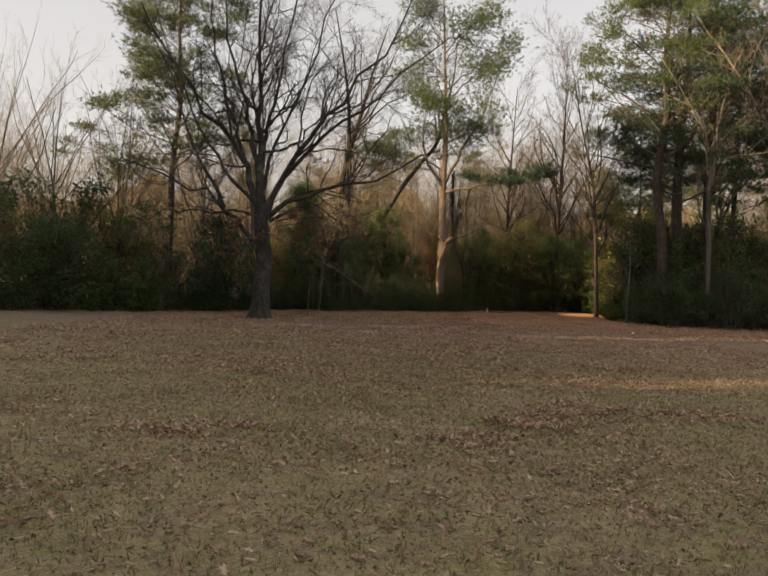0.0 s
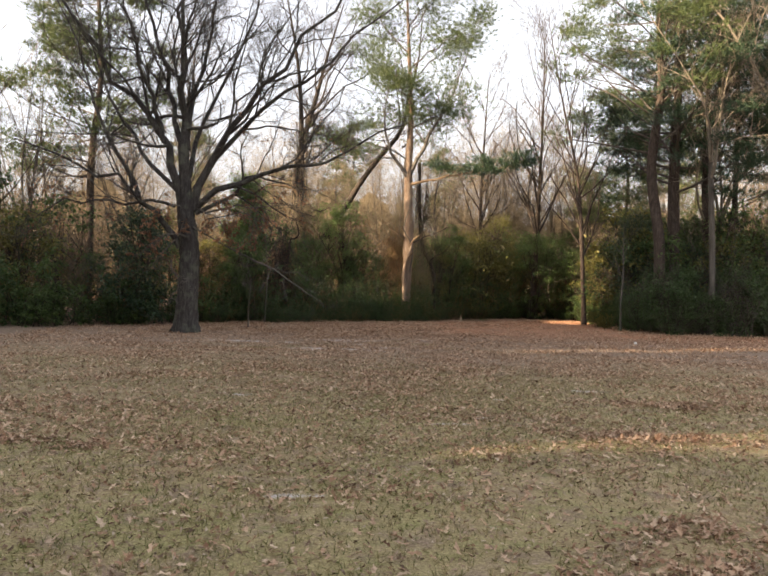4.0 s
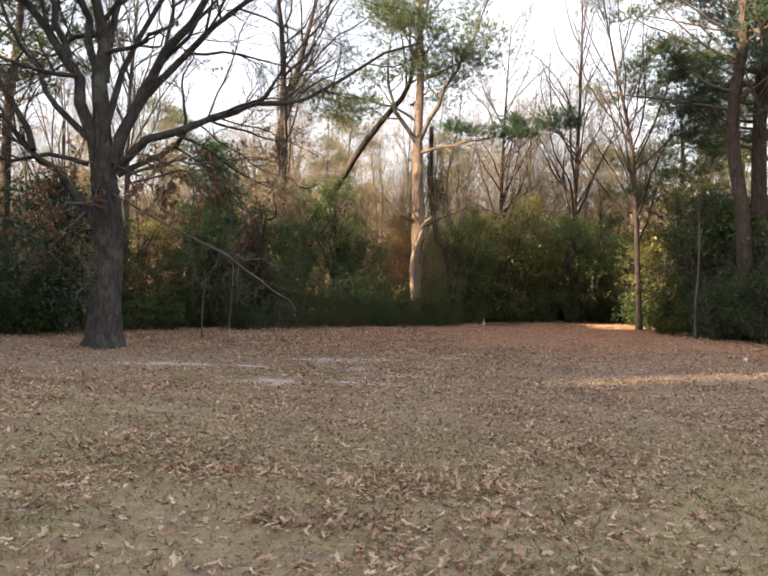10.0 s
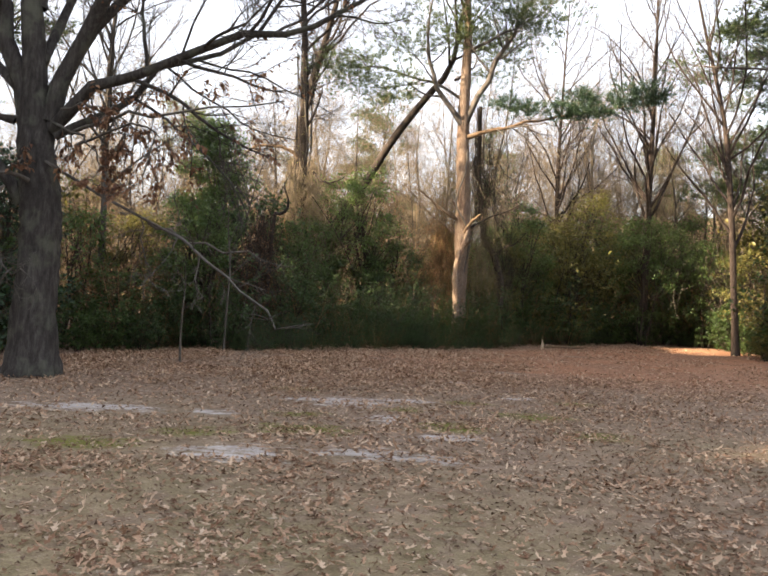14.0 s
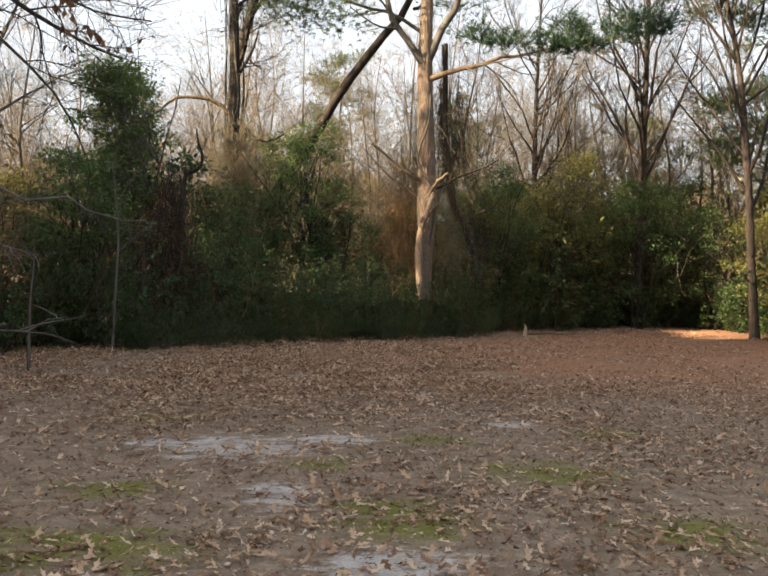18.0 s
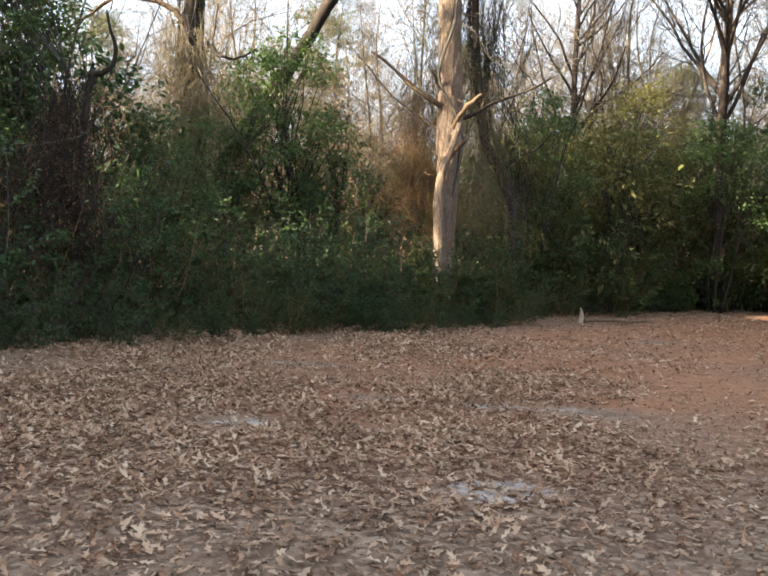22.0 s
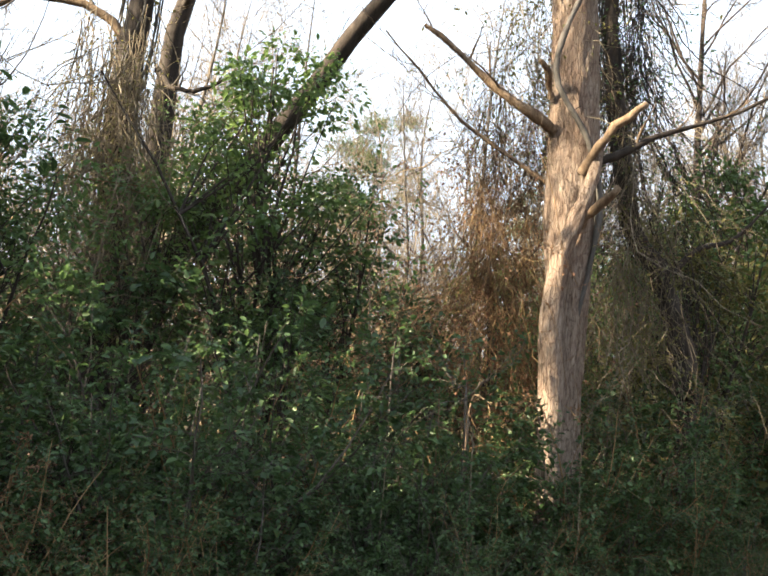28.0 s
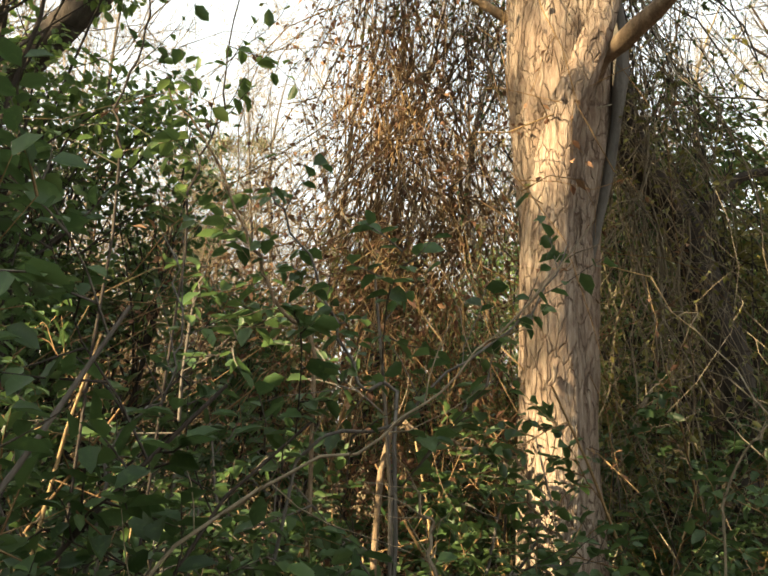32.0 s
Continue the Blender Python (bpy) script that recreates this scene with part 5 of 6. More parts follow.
def join_far():
    """All the growth that stands away from the path, one mesh."""
    chunks, slots = [], []
    for ob, mats in far_growth.items():
        for piece in ob.children:
            me = piece.data
            v = np.empty(len(me.vertices) * 3, np.float32)
            me.vertices.foreach_get("co", v)
            v = np.c_[v.reshape(-1, 3), np.ones(len(me.vertices), np.float32)]
            k = me.polygons[0].loop_total
            f = np.empty(len(me.loops), np.int32)
            me.loops.foreach_get("vertex_index", f)
            sizes = np.diff(np.append([q.loop_start for q in me.polygons], len(me.loops)))
            starts = np.cumsum(sizes) - sizes
            if me.materials[0] not in slots:
                slots.append(me.materials[0])
            for m in mats:
                w = (v @ m.T)[:, :3]
                for size in set(sizes.tolist()):
                    pick = starts[sizes == size][:, None] + np.arange(size)[None]
                    chunks.append((w, f[pick], slots.index(me.materials[0])))
    ob = new("undergrowth", mesh_of("undergrowth", chunks, slots))
    tagged(ob, "tangled evergreen undergrowth and leafless brush deeper in the wood", "undergrowth", kind="stuff")


join_far()

# single bushes that stand out
clump_tree("round_bush", on(-16.4, 36.4, -0.03), 4.1, 2.5, M_LDARK, "dense dark round evergreen bush", "", 95, 70, 0.11, 0.06)
clump_tree("holly_tree", on(-6.84, 51.5, -0.03), 8.0, 1.35, M_HOLLY, "holly tree with glossy bright green crown", "", 75, 150, 0.11, 0.42, M_GREY, 3, 0.05, 0.42, "tree")
clump_tree("holly_tree", on(-1.5, 55.2, -0.03), 6.9, 1.45, M_HOLLY, "dense holly round the foot of the leaning trunk", "", 72, 76, 0.11, 0.2, M_DARK, 3, 0.05, 0.36, "tree")
clump_tree("evergreen_shrub", on(-3.4, 57.6, -0.03), 7.0, 1.4, M_LEAF, "tall green shrub under the leaning trunk", G_TALL, 60, 90, 0.09, 0.15)
clump_tree("evergreen_shrub", on(5.0, 55.6, -0.03), 5.6, 1.4, M_LEAF, "tall green shrub beside the pale pine", G_TALL, 75, 90, 0.09, 0.12)
clump_tree("evergreen_shrub", on(4.2, 54.7, -0.03), 4.6, 1.1, M_OLIVE, "tall olive shrub behind the snag", G_TALL, 55, 75, 0.075, 0.25)
clump_tree("evergreen_shrub", on(8.4, 58.0, -0.03), 6.6, 1.7, M_OLIVE, "tall olive shrub with yellowing leaves", G_TALL, 75, 85, 0.095, 0.15)
clump_tree("evergreen_shrub", on(10.6, 57.4, -0.03), 5.4, 1.5, M_LEAF, "tall green shrub at the back of the clearing", G_TALL, 60, 85, 0.095, 0.15)
clump_tree("evergreen_shrub", on(-6.4, 47.2, -0.03), 4.6, 1.4, M_LEAF, "tall bright green shrub before the holly", G_TALL, 60, 85, 0.095, 0.2)
clump_tree("evergreen_shrub", on(-8.2, 47.4, -0.03), 4.0, 1.4, M_OLIVE, "tall olive shrub beside the holly", G_TALL, 55, 80, 0.095, 0.2)
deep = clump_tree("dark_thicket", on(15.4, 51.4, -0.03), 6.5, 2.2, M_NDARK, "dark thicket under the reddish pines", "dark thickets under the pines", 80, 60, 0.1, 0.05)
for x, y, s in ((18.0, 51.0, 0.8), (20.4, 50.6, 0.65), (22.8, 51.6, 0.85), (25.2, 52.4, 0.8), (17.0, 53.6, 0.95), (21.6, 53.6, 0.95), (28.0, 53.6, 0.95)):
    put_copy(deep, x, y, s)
side_bush = clump_tree("round_bush", on(15.6, 47.0, -0.03), 2.6, 1.7, M_LDARK, "dark rounded evergreen bush beside the clearing", "dark bushes beside the clearing", 60, 85, 0.085, 0.04)
for x, y, s in ((17.4, 46.9, 0.9), (19.2, 47.5, 1.1), (21.2, 48.2, 0.95), (23.2, 49.0, 1.15), (25.6, 49.9, 1.0), (14.4, 48.8, 0.8), (16.4, 48.3, 1.3), (20.2, 49.3, 1.4)):
    put_copy(side_bush, x, y, s)
shrub("fern_shrub", on(13.1, 50.6, -0.03), 1.1, 1.0, 12, M_OLIVE, "small bright yellow-green shrub at the clearing's corner", "", 0.09, (6, 6, 10))
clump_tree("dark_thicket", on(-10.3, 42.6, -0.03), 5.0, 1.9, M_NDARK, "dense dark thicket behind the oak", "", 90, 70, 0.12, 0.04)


def hanging(name, x0, x1, y0, y1, z0, z1, n, label, mat, leaf=None, r=0.006, lean=0.0):
    """A curtain of hanging vines."""
    cx, cy = (x0 + x1) / 2, (y0 + y1) / 2
    t = thing(name, on(cx, cy), label, "vines", "")
    g = float(lie(cx, cy))
    top = rng.uniform(z0 + (z1 - z0) * 0.45, z1, n) - g
    clump = rng.uniform(0, 1, 9)[rng.integers(9, size=n)] + rng.normal(0, 0.06, n)
    start = np.stack([x0 + (x1 - x0) * clump - cx, rng.uniform(y0, y1, n) - cy, top], -1)
    ln = np.minimum(rng.uniform(0.3, 1.0, n) * (z1 - z0), top - max(0.0, z0 - g))
    p = grow(start, np.array([[lean, 0, -1.0]]) + rng.normal(0, 0.15, (n, 3)), np.maximum(ln, 0.15), 11, 0.26, (0, 0, -0.1))
    rr = (r * rng.uniform(0.5, 1.5, n))[:, None] * np.linspace(1, 0.5, 11)[None]
    lv = ramify(p, rr, [(5, 0.05, 0.95, 60, 0.2, 5, 0.35, -0.05, 0.7, 3)], 0.0028)
    part("vine_tangle", [tubes(p, rr, 3)] + [tubes(a, b, k) for a, b, k in lv], mat, t, kind="stuff")
    if leaf is not None:
        part("foliage", [twig_leaves(lv[0][0], 4, 0.05, 0.5, -0.4)], leaf, t, kind="stuff")
    return t


hanging("vine_curtain", 1.35, 2.1, 52.95, 53.6, 1.4, 6.3, 230, "curtain of orange-brown dry vines beside the pine", M_VINE, M_DRY, 0.005)
hanging("vine_curtain", 2.7, 3.6, 52.7, 53.4, 1.2, 5.8, 130, "tangle of tan vines and green leaves on the dark snag", M_TAN, M_OLIVE, 0.005)
hanging("vine_curtain", 1.35, 2.05, 52.55, 53.2, 4.3, 8.6, 80, "leafy vine hanging beside the pine", M_TAN, M_OLIVE, 0.005)
hanging("vine_curtain", 2.7, 3.6, 53.3, 54.0, 4.2, 9.0, 150, "dark vines hanging from the snag", M_DARK, M_LDARK, 0.007)
hanging("vine_curtain", 3.0, 4.5, 53.7, 54.5, 2.4, 6.0, 60, "dark tangled vines behind the snag", M_DARK, M_LDARK, 0.006)
hanging("vine_curtain", -4.8, -3.6, 54.9, 55.6, 2.6, 8.0, 200, "long tan vines with sparse olive leaves on the dark tree", M_TAN, M_OLIVE, 0.009)
hanging("vine_curtain", -4.9, -3.9, 47.6, 48.5, 0.8, 4.8, 260, "brown vine mass smothering a snag", M_DARK, M_DRY, 0.006)
hanging("vine_curtain", 11.0, 13.0, 57.6, 58.6, 0.8, 4.0, 60, "dry vines hanging over the thicket", M_VINE, None, 0.007)

def wrap(path, r, n, off, turns, rad):
    """Vine stems that climb along a path."""
    m = len(path)
    u = np.linspace(0, 1, m)
    out = []
    for _ in range(n):
        a0, w = rng.uniform(0, 6.28), rng.uniform(-turns, turns)
        d = r + rng.uniform(0, off) * (0.4 + vnoise(u * 14, u * 0, 1.0, int(rng.integers(60))))
        a = a0 + w * u + 1.5 * (vnoise(u * 9, u * 0, 1.0, int(rng.integers(60))) - 0.5)
        out.append(path + np.stack([np.cos(a) * d, np.sin(a) * d, rng.normal(0, 0.02, m)], -1))
    rr = rad * rng.uniform(0.4, 1.4, (n, 1)) * np.ones((1, m))
    return np.array(out), rr


snag = thing("snag", on(3.9, 53.4, -0.1), "dark crooked snag draped in dry vines", "dead tree")
sp = resample([(0, 0, 0), (0.03, 0, 2.3), (-0.02, 0, 2.75), (-0.3, 0, 3.6), (-0.65, 0, 4.2), (-0.88, 0, 5.8), (-1.0, 0, 7.2), (-1.0, 0.1, 9.4)], 40)
sr = np.interp(np.linspace(0, 1, 40), [0, 0.3, 1], [0.12, 0.13, 0.07]) * rng.uniform(0.85, 1.15, 40)
part("trunk", [tubes(sp[None], sr[None], 12)], M_DARK, snag)
wp, wr = wrap(sp, 0.1, 15, 0.16, 4, 0.009)
part("vine_stem", [tubes(wp, wr, 4)], M_DARK, snag, "dark vine stems winding up the snag", kind="stuff")
wv = ramify(wp, wr, [(14, 0.15, 1.0, 70, 0.05, 5, 0.35, -0.12, 0.6, 3)], 0.003)
part("vine_tangle", [tubes(q, w, k) for q, w, k in wv], M_DARK, snag, "dry hanging vine ends", kind="stuff")
part("limb", [tubes(resample([(-0.25, 0, 3.5), (0.1, -0.1, 3.9), (0.5, -0.15, 4.05), (0.9, -0.2, 4.5)], 12)[None], np.linspace(0.05, 0.012, 12)[None], 7)], M_DARK, snag)
ivy = thing("ivy", on(-4.2, 56.2), "vines and ivy climbing the dark tree's trunk", "vines")
ip, ir = wrap(resample([(0, 0, 0), (0.0, 0, 3.5), (-0.2, 0, 5.6), (-0.2, 0, 8.5), (-0.3, 0, 12)], 40), 0.26, 16, 0.12, 4, 0.012)
part("stem", [tubes(ip, ir, 4)], M_GREY, ivy, kind="stuff")
iv = ramify(ip, ir, [(16, 0.1, 0.95, 75, 0.045, 5, 0.3, -0.06, 0.5, 3)], 0.004)
part("foliage", [tubes(iv[0][0], iv[0][1], 3), twig_leaves(iv[0][0], 2, 0.08, 0.6, -0.4, oval=True)], M_OLIVE, ivy, kind="stuff")
hook = thing("snag", on(-4.1, 48.2, -0.1), "broken snag with a hooked limb above brown vines", "dead tree")
part("trunk", [tubes(resample([(0, 0, 0), (-0.1, 0, 2.0), (-0.05, 0, 3.6), (0.05, 0, 4.4)], 14)[None], np.linspace(0.075, 0.055, 14)[None], 9)], M_DARK, hook)
part("hooked_limb", [tubes(resample([(0.05, 0, 4.4), (0.2, -0.1, 4.35), (0.42, -0.1, 4.5), (0.46, -0.1, 4.8), (0.36, -0.1, 5.1), (0.3, -0.1, 5.4)], 16)[None], np.linspace(0.06, 0.015, 16)[None], 8)], M_DARK, hook)

# long thin stems that arch out of the hedge
def cane(points, r, mat, label, leaf=None, name="arching_stem"):
    x, y, z = points[0]
    t = thing(name, on(x, y, -0.03), label, "stem", "thin stems arching out of the hedge")
    g = float(lie(x, y)) - 0.03
    path = resample([(0, 0, 0)] + [(a - x, b - y, c - g) for a, b, c in points], 26)[None]
    path = roughen(path, 0.008)
    rad = 0.62 * r * np.linspace(1, 0.35, 26)[None]
    part("stem", [tubes(path, rad, 6)], mat, t)
    lv = ramify(path, rad, [(12, 0.25, 0.98, 50, 0.13, 6, 0.15, 0.0, 0.55, 3)], 0.004)
    part("side_growth", [tubes(q, w * 0.5, k) for q, w, k in lv], mat, t, kind="stuff")
    if leaf is not None:
        part("foliage", [twig_leaves(lv[0][0], 5, 0.055, 0.6, -0.5, oval=True)], leaf, t, kind="stuff")


PALE, TWISTED = "thin pale leafless stem arching out of the hedge", "thin brown stem with a few green leaves"
cane([(0.5, 50.6, 1.65), (0.53, 50.6, 1.96), (0.61, 50.6, 2.04), (0.63, 50.6, 2.18), (0.58, 50.6, 2.4)], 0.009, M_GREY, "thin kinked pale stem rising from the hedge")
cane([(0.98, 50.9, 2.08), (0.85, 50.9, 2.38), (0.74, 50.9, 2.59), (0.61, 50.9, 2.84), (0.46, 50.9, 3.01)], 0.012, M_WOOD, TWISTED, M_LEAF)
cane([(1.2, 50.8, 2.01), (1.11, 50.8, 2.13), (1.01, 50.8, 2.32), (0.91, 50.8, 2.53), (0.78, 50.8, 2.71)], 0.011, M_GREY, TWISTED, M_LDARK)
cane([(0.9, 50.7, 1.8), (1.17, 50.7, 2.04), (1.4, 50.7, 2.26), (1.56, 50.7, 2.4), (1.65, 50.7, 2.58)], 0.009, M_GREY, TWISTED, M_LDARK)
cane([(0.6, 50.3, 1.5), (0.79, 50.3, 1.8), (1.08, 50.3, 1.96), (1.28, 50.3, 2.15), (1.56, 50.3, 2.49)], 0.008, M_TAN, PALE)
cane([(2.2, 50.9, 1.8), (2.32, 50.8, 2.14), (2.44, 50.8, 2.33), (2.64, 50.8, 2.63)], 0.008, M_TAN, PALE)
cane([(1.27, 50.6, 1.5), (1.27, 50.6, 1.69), (1.24, 50.6, 1.83), (1.21, 50.6, 1.89)], 0.012, M_TAN, PALE)
cane([(1.3, 51.6, 2.0), (1.48, 51.6, 2.09), (1.63, 51.6, 2.08), (1.82, 51.6, 2.04)], 0.022, M_WOOD, "broken pale branch caught across the hedge")
cane([(0.56, 51.0, 2.53), (0.59, 51.0, 2.88), (0.62, 51.0, 3.08), (0.62, 51.0, 3.54), (0.66, 51.0, 4.0)], 0.008, M_DARK, TWISTED, M_LEAF)
cane([(0.31, 51.2, 2.63), (0.26, 51.2, 3.08), (0.32, 51.2, 3.4), (0.3, 51.2, 3.68), (0.2, 51.2, 4.4)], 0.01, M_DARK, TWISTED, M_LDARK)

# dry brown growth between the green shrubs
dry = shrub("dry_shrub", on(1.7, 53.9, -0.03), 2.9, 0.8, 7, M_DRY, "withered brown shrub tangled with dry vines", "withered shrubs in the hedge", 0.055, (8, 6, 4), mat=M_VINE, z0=0.08, segs=3)
for x, y, s in ((-2.0, 49.5, 0.55), (-0.3, 50.7, 0.5), (3.5, 52.4, 0.55), (-4.2, 47.5, 0.65), (-3.0, 49.9, 0.8), (-5.0, 47.8, 0.9), (6.2, 56.0, 1.0), (-6.6, 46.6, 0.9), (7.8, 57.2, 1.1), (9.6, 58.4, 1.1), (-7.8, 45.4, 1.1)):
    put_copy(dry, x, y, s)
# leafy growth that fills the front of the hedge before the pine
for x, y, s in ((-0.4, 50.9, 0.85), (0.4, 51.2, 0.8), (1.0, 51.6, 0.72), (1.7, 51.5, 0.7), (2.6, 52.0, 0.8), (3.4, 52.7, 0.85), (-1.0, 50.3, 0.9), (0.1, 50.7, 0.75)):
    put_copy(low[int(rng.integers(3))], x, y, s)
# dark growth that closes the wood behind the snag
for x, y, s in ((9.6, 59.0, 1.0), (10.9, 60.0, 1.05), (12.3, 59.3, 1.0), (13.4, 57.4, 0.9), (11.7, 61.8, 1.2), (13.8, 60.4, 1.2), (14.2, 54.6, 0.9), (8.0, 57.8, 0.85), (5.8, 58.2, 0.8), (7.2, 59.0, 1.0), (6.4, 60.5, 1.1), (8.8, 61.5, 1.1)):
    put_copy(tall[int(rng.integers(4))], x, y, s)


# ---- small things on the ground ----
st = thing("stump", on(5.5, 52.9, -0.03), "small pale broken stump at the clearing's edge", "stump")
v, f, s_ = tubes(np.array([[[0, 0, 0], [0.01, 0, 0.08], [0.03, 0, 0.18], [0.02, 0.01, 0.28], [-0.01, 0.0, 0.38]]]), np.array([[0.085, 0.06, 0.05, 0.035, 0.008]]), 9)
part("wood", [(v + rng.normal(0, 0.008, v.shape), f, s_)], M_STUMP, st)
sl = thing("fallen_branch", on(6.1, 52.9, 0.03), "short fallen branch lying in leaf litter", "branch")
part("wood", [tubes(resample([(-0.5, 0, 0.02), (0, 0.1, 0.05), (0.6, 0.05, 0.03), (1.1, 0.2, 0.06)], 12)[None], np.linspace(0.045, 0.015, 12)[None], 7)], M_WOOD, sl)
sc = new("scrap")
sc.location = on(11.4, 39.8, 0.05)
tagged(sc, "small crumpled white scrap lying on the lawn", "litter")
bm = bmesh.new()
bmesh.ops.create_icosphere(bm, subdivisions=2, radius=0.07)
for q in bm.verts:
    q.co *= 1 + 0.25 * noise.noise(q.co * 20)
    q.co.z *= 0.8
me = bpy.data.meshes.new("paper")
bm.to_mesh(me)
bm.free()
me.materials.append(M_SCRAP)
scp = new("paper", me)
scp.parent = sc


def scatter(n, x0, x1, y0, y1, keep):
    x, y = rng.uniform(x0, x1, n), rng.uniform(y0, y1, n)
    k = rng.random(n) < keep(x, y)
    return x[k], y[k]


def inside(x, y):
    """True in front of the wood's edge."""
    e = np.array(EDGE, float)
    return y < np.interp(x, e[:, 0], e[:, 1]) + 1.5


def litter(name, label, n, x0, x1, y0, y1, keep, size):
    x, y = scatter(n, x0, x1, y0, y1, keep)
    m = len(x)
    p = np.stack([x, y, lie(x, y) + rng.uniform(0.004, 0.035, m)], -1)
    a = rng.uniform(0, 6.28, m)
    d = np.stack([np.cos(a), np.sin(a), rng.normal(0.04, 0.2, m)], -1)
    nr = np.array([[0, 0, 1.0]]) + rng.normal(0, 0.24, (m, 3))
    ln = size * rng.uniform(0.55, 1.35, m)
    ob = new(name, mesh_of(name, [fallen_leaves(p, d, nr, ln, ln * rng.uniform(0.3, 0.52, m))], [M_LITTER], False))
    tagged(ob, label, "leaf litter", kind="stuff")


DRIFTS = [(0.7, 9.15, 0.5, 0.35), (1.12, 9.7, 0.5, 0.35), (1.64, 10.5, 0.55, 0.4), (2.3, 11.5, 0.7, 0.45), (2.9, 12.5, 0.6, 0.4), (4.5, 12.3, 0.9, 0.4), (-2.5, 8.95, 0.6, 0.35), (-1.9, 9.4, 0.4, 0.3),
          (0.9, 23.4, 0.8, 0.3), (0.0, 22.4, 0.6, 0.3), (-0.9, 23.9, 0.7, 0.3), (3.4, 16.4, 1.2, 0.4), (5.0, 19.5, 1.5, 0.5), (-2.8, 15.0, 1.0, 0.3)]


def spots(x, y, places):
    a = np.zeros(len(x))
    for cx, cy, rx, ry in places:
        a = np.maximum(a, np.clip(1.4 - np.sqrt(((x - cx) / rx) ** 2 + ((y - cy) / ry) ** 2), 0, 1))
    return a


def crumbs(name, label, n, x0, x1, y0, y1, keep, size):
    """Broken bits of leaf and stalk."""
    x, y = scatter(n, x0, x1, y0, y1, keep)
    m = len(x)
    p = np.stack([x, y, lie(x, y) + rng.uniform(0.0, 0.012, m)], -1)
    a = rng.uniform(0, 6.28, m)
    d = np.stack([np.cos(a), np.sin(a), rng.normal(0.15, 0.35, m)], -1)
    w = unit(np.cross(d, np.array([[0, 0, 1.0]]) + rng.normal(0, 0.5, (m, 3))))
    ln = (size * rng.uniform(0.5, 1.5, m))[:, None]
    wd = ln * rng.uniform(0.15, 0.6, (m, 1))
    v = np.stack([p, p + d * ln * 0.6 + w * wd, p + d * ln], 1).reshape(-1, 3)
    ob = new(name, mesh_of(name, [(v, np.arange(m * 3).reshape(-1, 3), 0)], [M_CRUMB], False))
    tagged(ob, label, "leaf litter", kind="stuff")


crumbs("leaf_crumbs", "broken bits of dead leaf and stalk over the dirt", 330000, -9, 11, 24, 50, lambda x, y: inside(x, y) * (1 - np.clip(1.5 * spots(x, y, SAND), 0, 0.9)) * np.clip(1.4 - np.clip(y - 41, 0, 3) * np.clip(x - 1.5, 0, 2) / 4, 0.3, 1) * np.clip(1.15 - np.abs(x - 0.8) / 8.5, 0, 1) * np.clip(0.4 + vnoise(x, y, 0.9, 15), 0, 1), 0.034)
crumbs("leaf_crumbs", "broken bits of dead leaf in the lawn", 260000, -9, 11, 3, 27, lambda x, y: np.clip(1.15 - np.abs(x - 0.4) / 8.5, 0, 1) * np.clip((y - 3) / 3, 0, 1) * np.clip(0.15 + vnoise(x, y, 1.1, 16), 0, 1), 0.036)
litter("leaf_litter", "thick carpet of fallen brown oak leaves", 330000, -8, 12, 37, 57, lambda x, y: inside(x, y) * np.clip((y - 38) / 4, 0.35, 1) * np.clip(2.4 * vnoise(x, y, 1.3, 4) * (0.5 + vnoise(x, y, 0.45, 24)) - 0.3, 0.15, 1) * np.clip(1 - (x - 2.2) / 2.5, 0.16, 1) * (1 - np.clip(spots(x, y, MUD) * 2, 0, 1)) * np.clip((y - 37) / 4, 0, 1), 0.07)
litter("leaf_litter", "fallen leaves drifted against the far undergrowth", 26000, 12.5, 28, 36, 53, lambda x, y: inside(x, y) * 0.75, 0.1)
litter("leaf_litter", "scattered fallen leaves over bare dirt", 70000, -12, 14, 30, 42.5, lambda x, y: inside(x, y) * np.clip(2.6 * vnoise(x, y, 1.3, 5) * (0.5 + vnoise(x, y, 0.4, 25)) - 0.9, 0.28, 1), 0.078)
litter("leaf_litter", "fallen leaves strewn thinly over the lawn", 120000, -12, 15, 15, 31, lambda x, y: np.clip(3.0 * vnoise(x, y, 1.5, 8) * (0.5 + vnoise(x, y, 0.4, 26)) - 1.0 + 1.2 * spots(x, y, DRIFTS), 0.28, 1), 0.075)
litter("leaf_litter", "small drifts of fallen leaves on the lawn", 130000, -4, 6.5, 8, 25, lambda x, y: np.clip(2.2 * spots(x, y, DRIFTS) * vnoise(x, y, 0.3, 29) - 0.25, 0, 1), 0.075)
litter("leaf_litter", "few fallen leaves on the lawn", 80000, -10, 12, 3, 16, lambda x, y: np.clip(2.6 * vnoise(x, y, 1.7, 9) * (0.5 + vnoise(x, y, 0.35, 27)) - 1.5 + 2.0 * spots(x, y, DRIFTS) * (0.3 + vnoise(x, y, 0.25, 28)), 0.2, 1), 0.068)


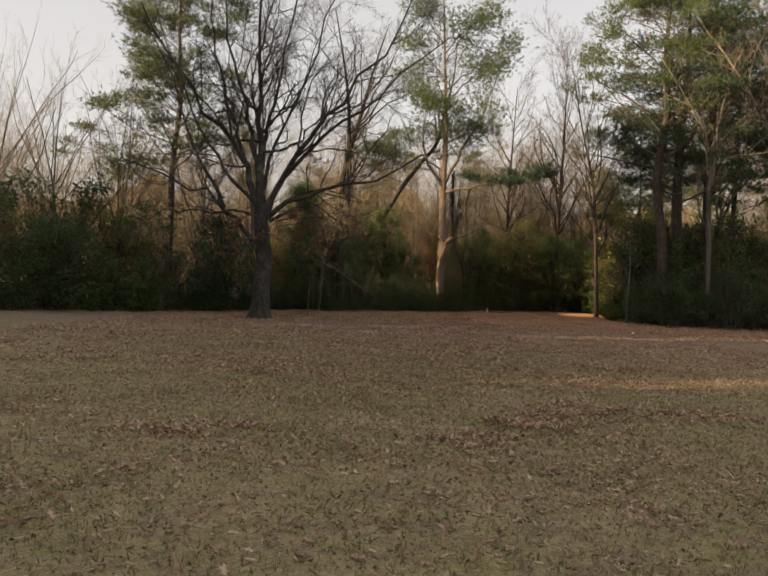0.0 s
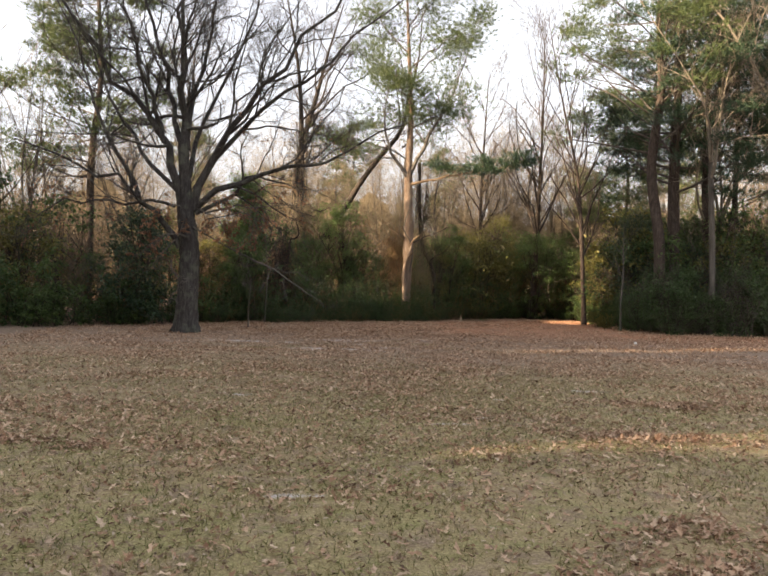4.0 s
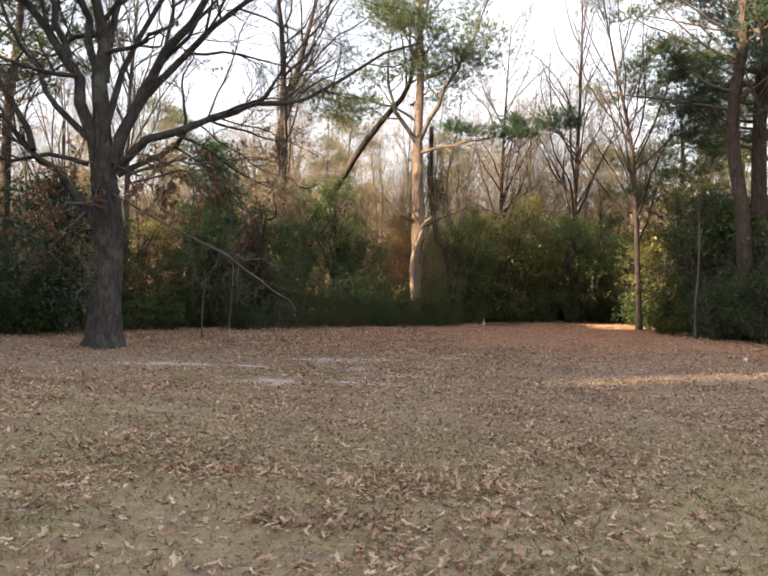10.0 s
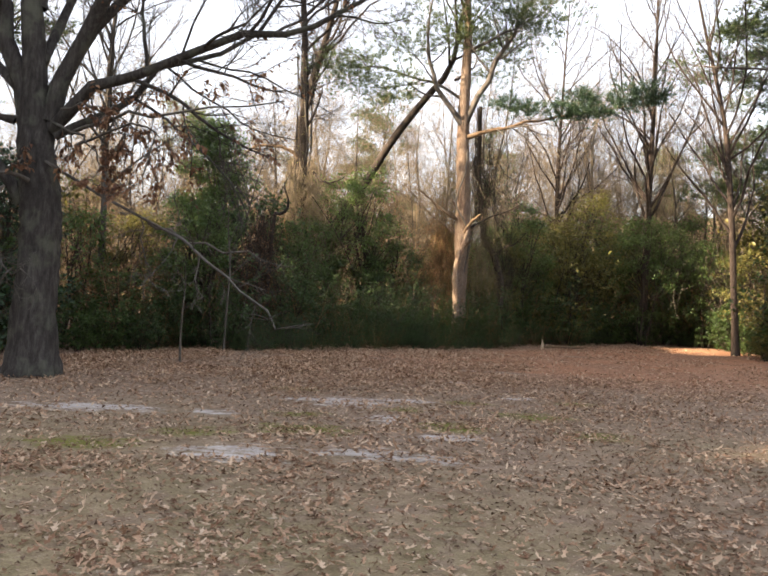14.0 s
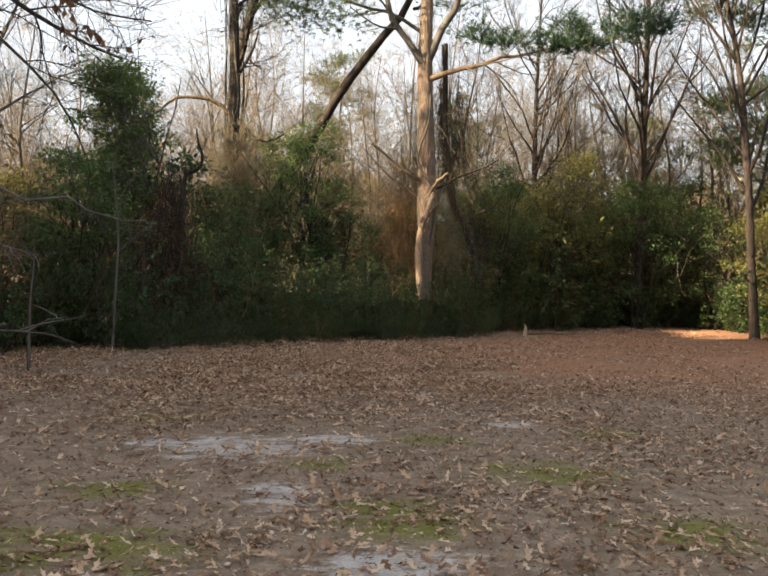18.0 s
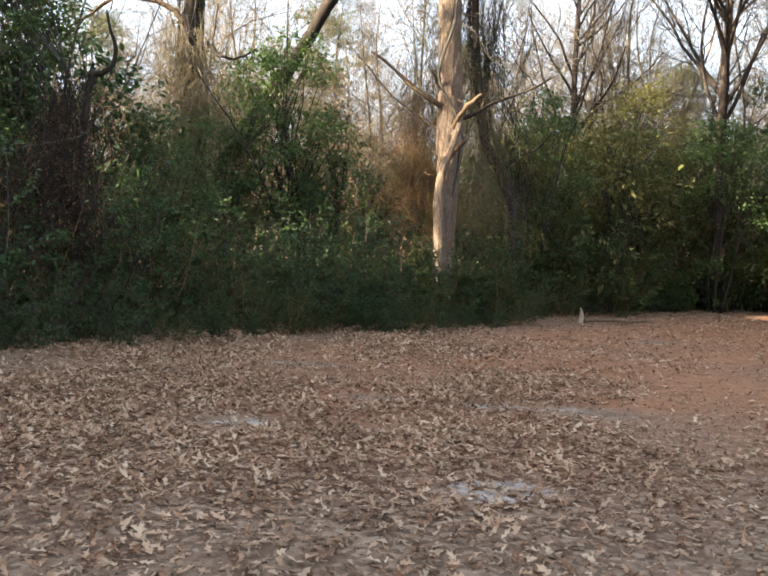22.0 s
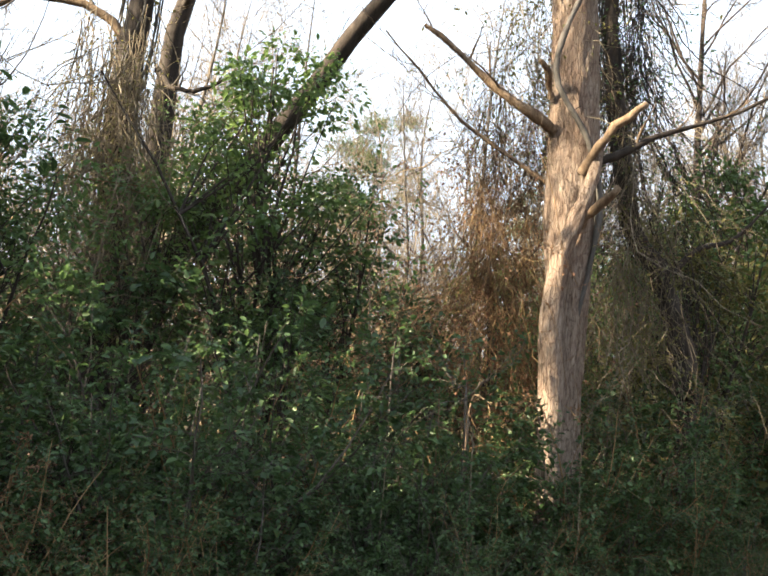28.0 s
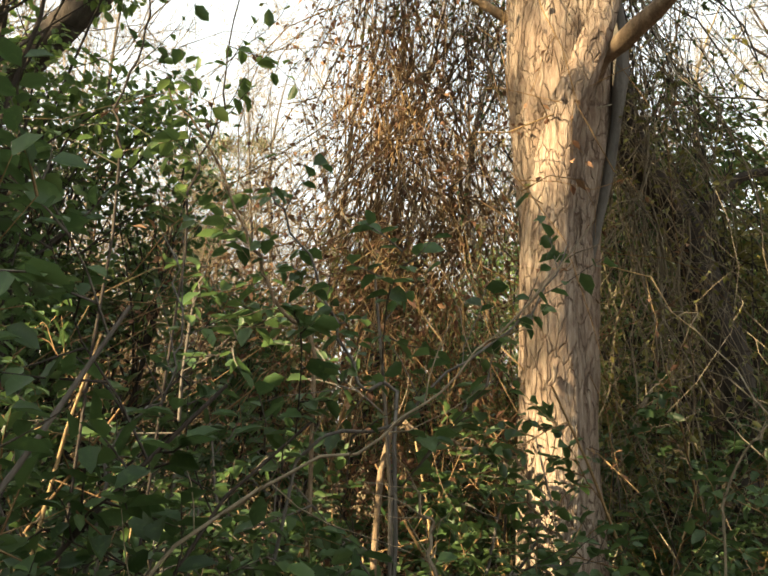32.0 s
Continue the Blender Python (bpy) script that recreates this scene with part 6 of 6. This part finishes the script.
def grass():
    x, y = scatter(165000, -9, 11, 3, 27, lambda x, y: np.clip((29 - y) / 8, 0, 1) * np.clip((y - 3) / 2, 0, 1) * np.clip(1.2 - np.abs(x - 0.6) / 8, 0, 1) * np.clip(0.3 + vnoise(x, y, 1.0, 11), 0, 1))
    m = len(x)
    p = np.stack([x, y, lie(x, y)], -1)
    ob = new("grass", mesh_of("grass", [needle_tufts(p, np.tile([[0, 0, 1.0]], (m, 1)), 4, 0.055, 0.0075)], [M_GRASS], False))
    tagged(ob, "short dormant brown and green lawn grass", "grass", kind="stuff")


grass()


# ---- distance ----
def wall_of_woods(name, pts, heights, ragged, thick, label):
    """A band of distant wood with an uneven top."""
    out, h = [], []
    for a, b, ha, hb in zip(pts[:-1], pts[1:], heights[:-1], heights[1:]):
        n = max(2, int(math.dist(a, b) / 1.0))
        h += [ha + (hb - ha) * i / n for i in range(n)]
        out += [(a[0] + (b[0] - a[0]) * i / n, a[1] + (b[1] - a[1]) * i / n) for i in range(n)]
    p = np.array(out)
    u = np.arange(len(p), dtype=float)
    top = np.array(h) + ragged * (vnoise(u, u * 0, 9.0, 21) - 0.5) * 1.4 + ragged * (vnoise(u, u * 0, 2.6, 22) - 0.5) * 0.9 + ragged * 0.5 * (rng.random(len(u)) - 0.5)
    t = np.gradient(p, axis=0)
    nr = unit(np.stack([-t[:, 1], t[:, 0]], -1)) * thick / 2
    base = lie(p[:, 0], p[:, 1]) - 0.3
    ring = np.stack([np.c_[p - nr, base], np.c_[p - nr * (0.8 + 0.4 * rng.random((len(p), 1))), base + top * 0.55], np.c_[p, base + top],
                     np.c_[p + nr * (0.8 + 0.4 * rng.random((len(p), 1))), base + top * 0.55], np.c_[p + nr, base]], 1)
    k, m = 5, len(p)
    i = np.arange(m * k).reshape(m, k)
    f = np.stack([i[:-1, :-1], i[1:, :-1], i[1:, 1:], i[:-1, 1:]], -1).reshape(-1, 4)
    ob = new(name, mesh_of(name, [(ring.reshape(-1, 3), f, 0)], [M_FAR], False))
    tagged(ob, label, "woods", kind="structure")


wall_of_woods("backdrop_ahead", [(-150, 60), (-95, 118), (-40, 138), (30, 142), (90, 125), (150, 70)], [13, 14, 15, 15, 14, 13], 5.0, 6.0, "distant band of bare brown winter woods")
# Unseen row added to block the sun; its heights shape where shade falls.
SHADE = [(-80, 42)]
for c, h in ((-5.5, 22.3), (11.0, 23.2)):      # slits that throw sun strips across the lawn
    for d in (-0.42, 0.0, 0.42):
        SHADE += [(c + d - 0.095, 42), (c + d - 0.055, h), (c + d + 0.055, h), (c + d + 0.095, 42)]
SHADE += [(27.0, 42), (27.4, 28), (31.0, 28)]
for i in range(5):                             # slotted gap that passes part of the sun to the pine
    h = (20, 20, 23.2, 24.6, 25.2)[i]
    SHADE += [(31.2 + 0.48 * i, 28), (31.24 + 0.48 * i, h), (31.6 + 0.48 * i, h), (31.64 + 0.48 * i, 28)]
SHADE += [(33.9, 26), (34.6, 25.5), (34.9, 16), (62, 16)]
wall_of_woods("backdrop_side", [(-40.0, y) for y, h in SHADE], [h for y, h in SHADE], 1.0, 0.2, "unseen row added beside the field to block the sun")
wall_of_woods("backdrop_behind", [(150, 70), (120, -80), (-53, -82)], [8, 8, 8], 3.0, 6.0, "distant woods closing the field behind")
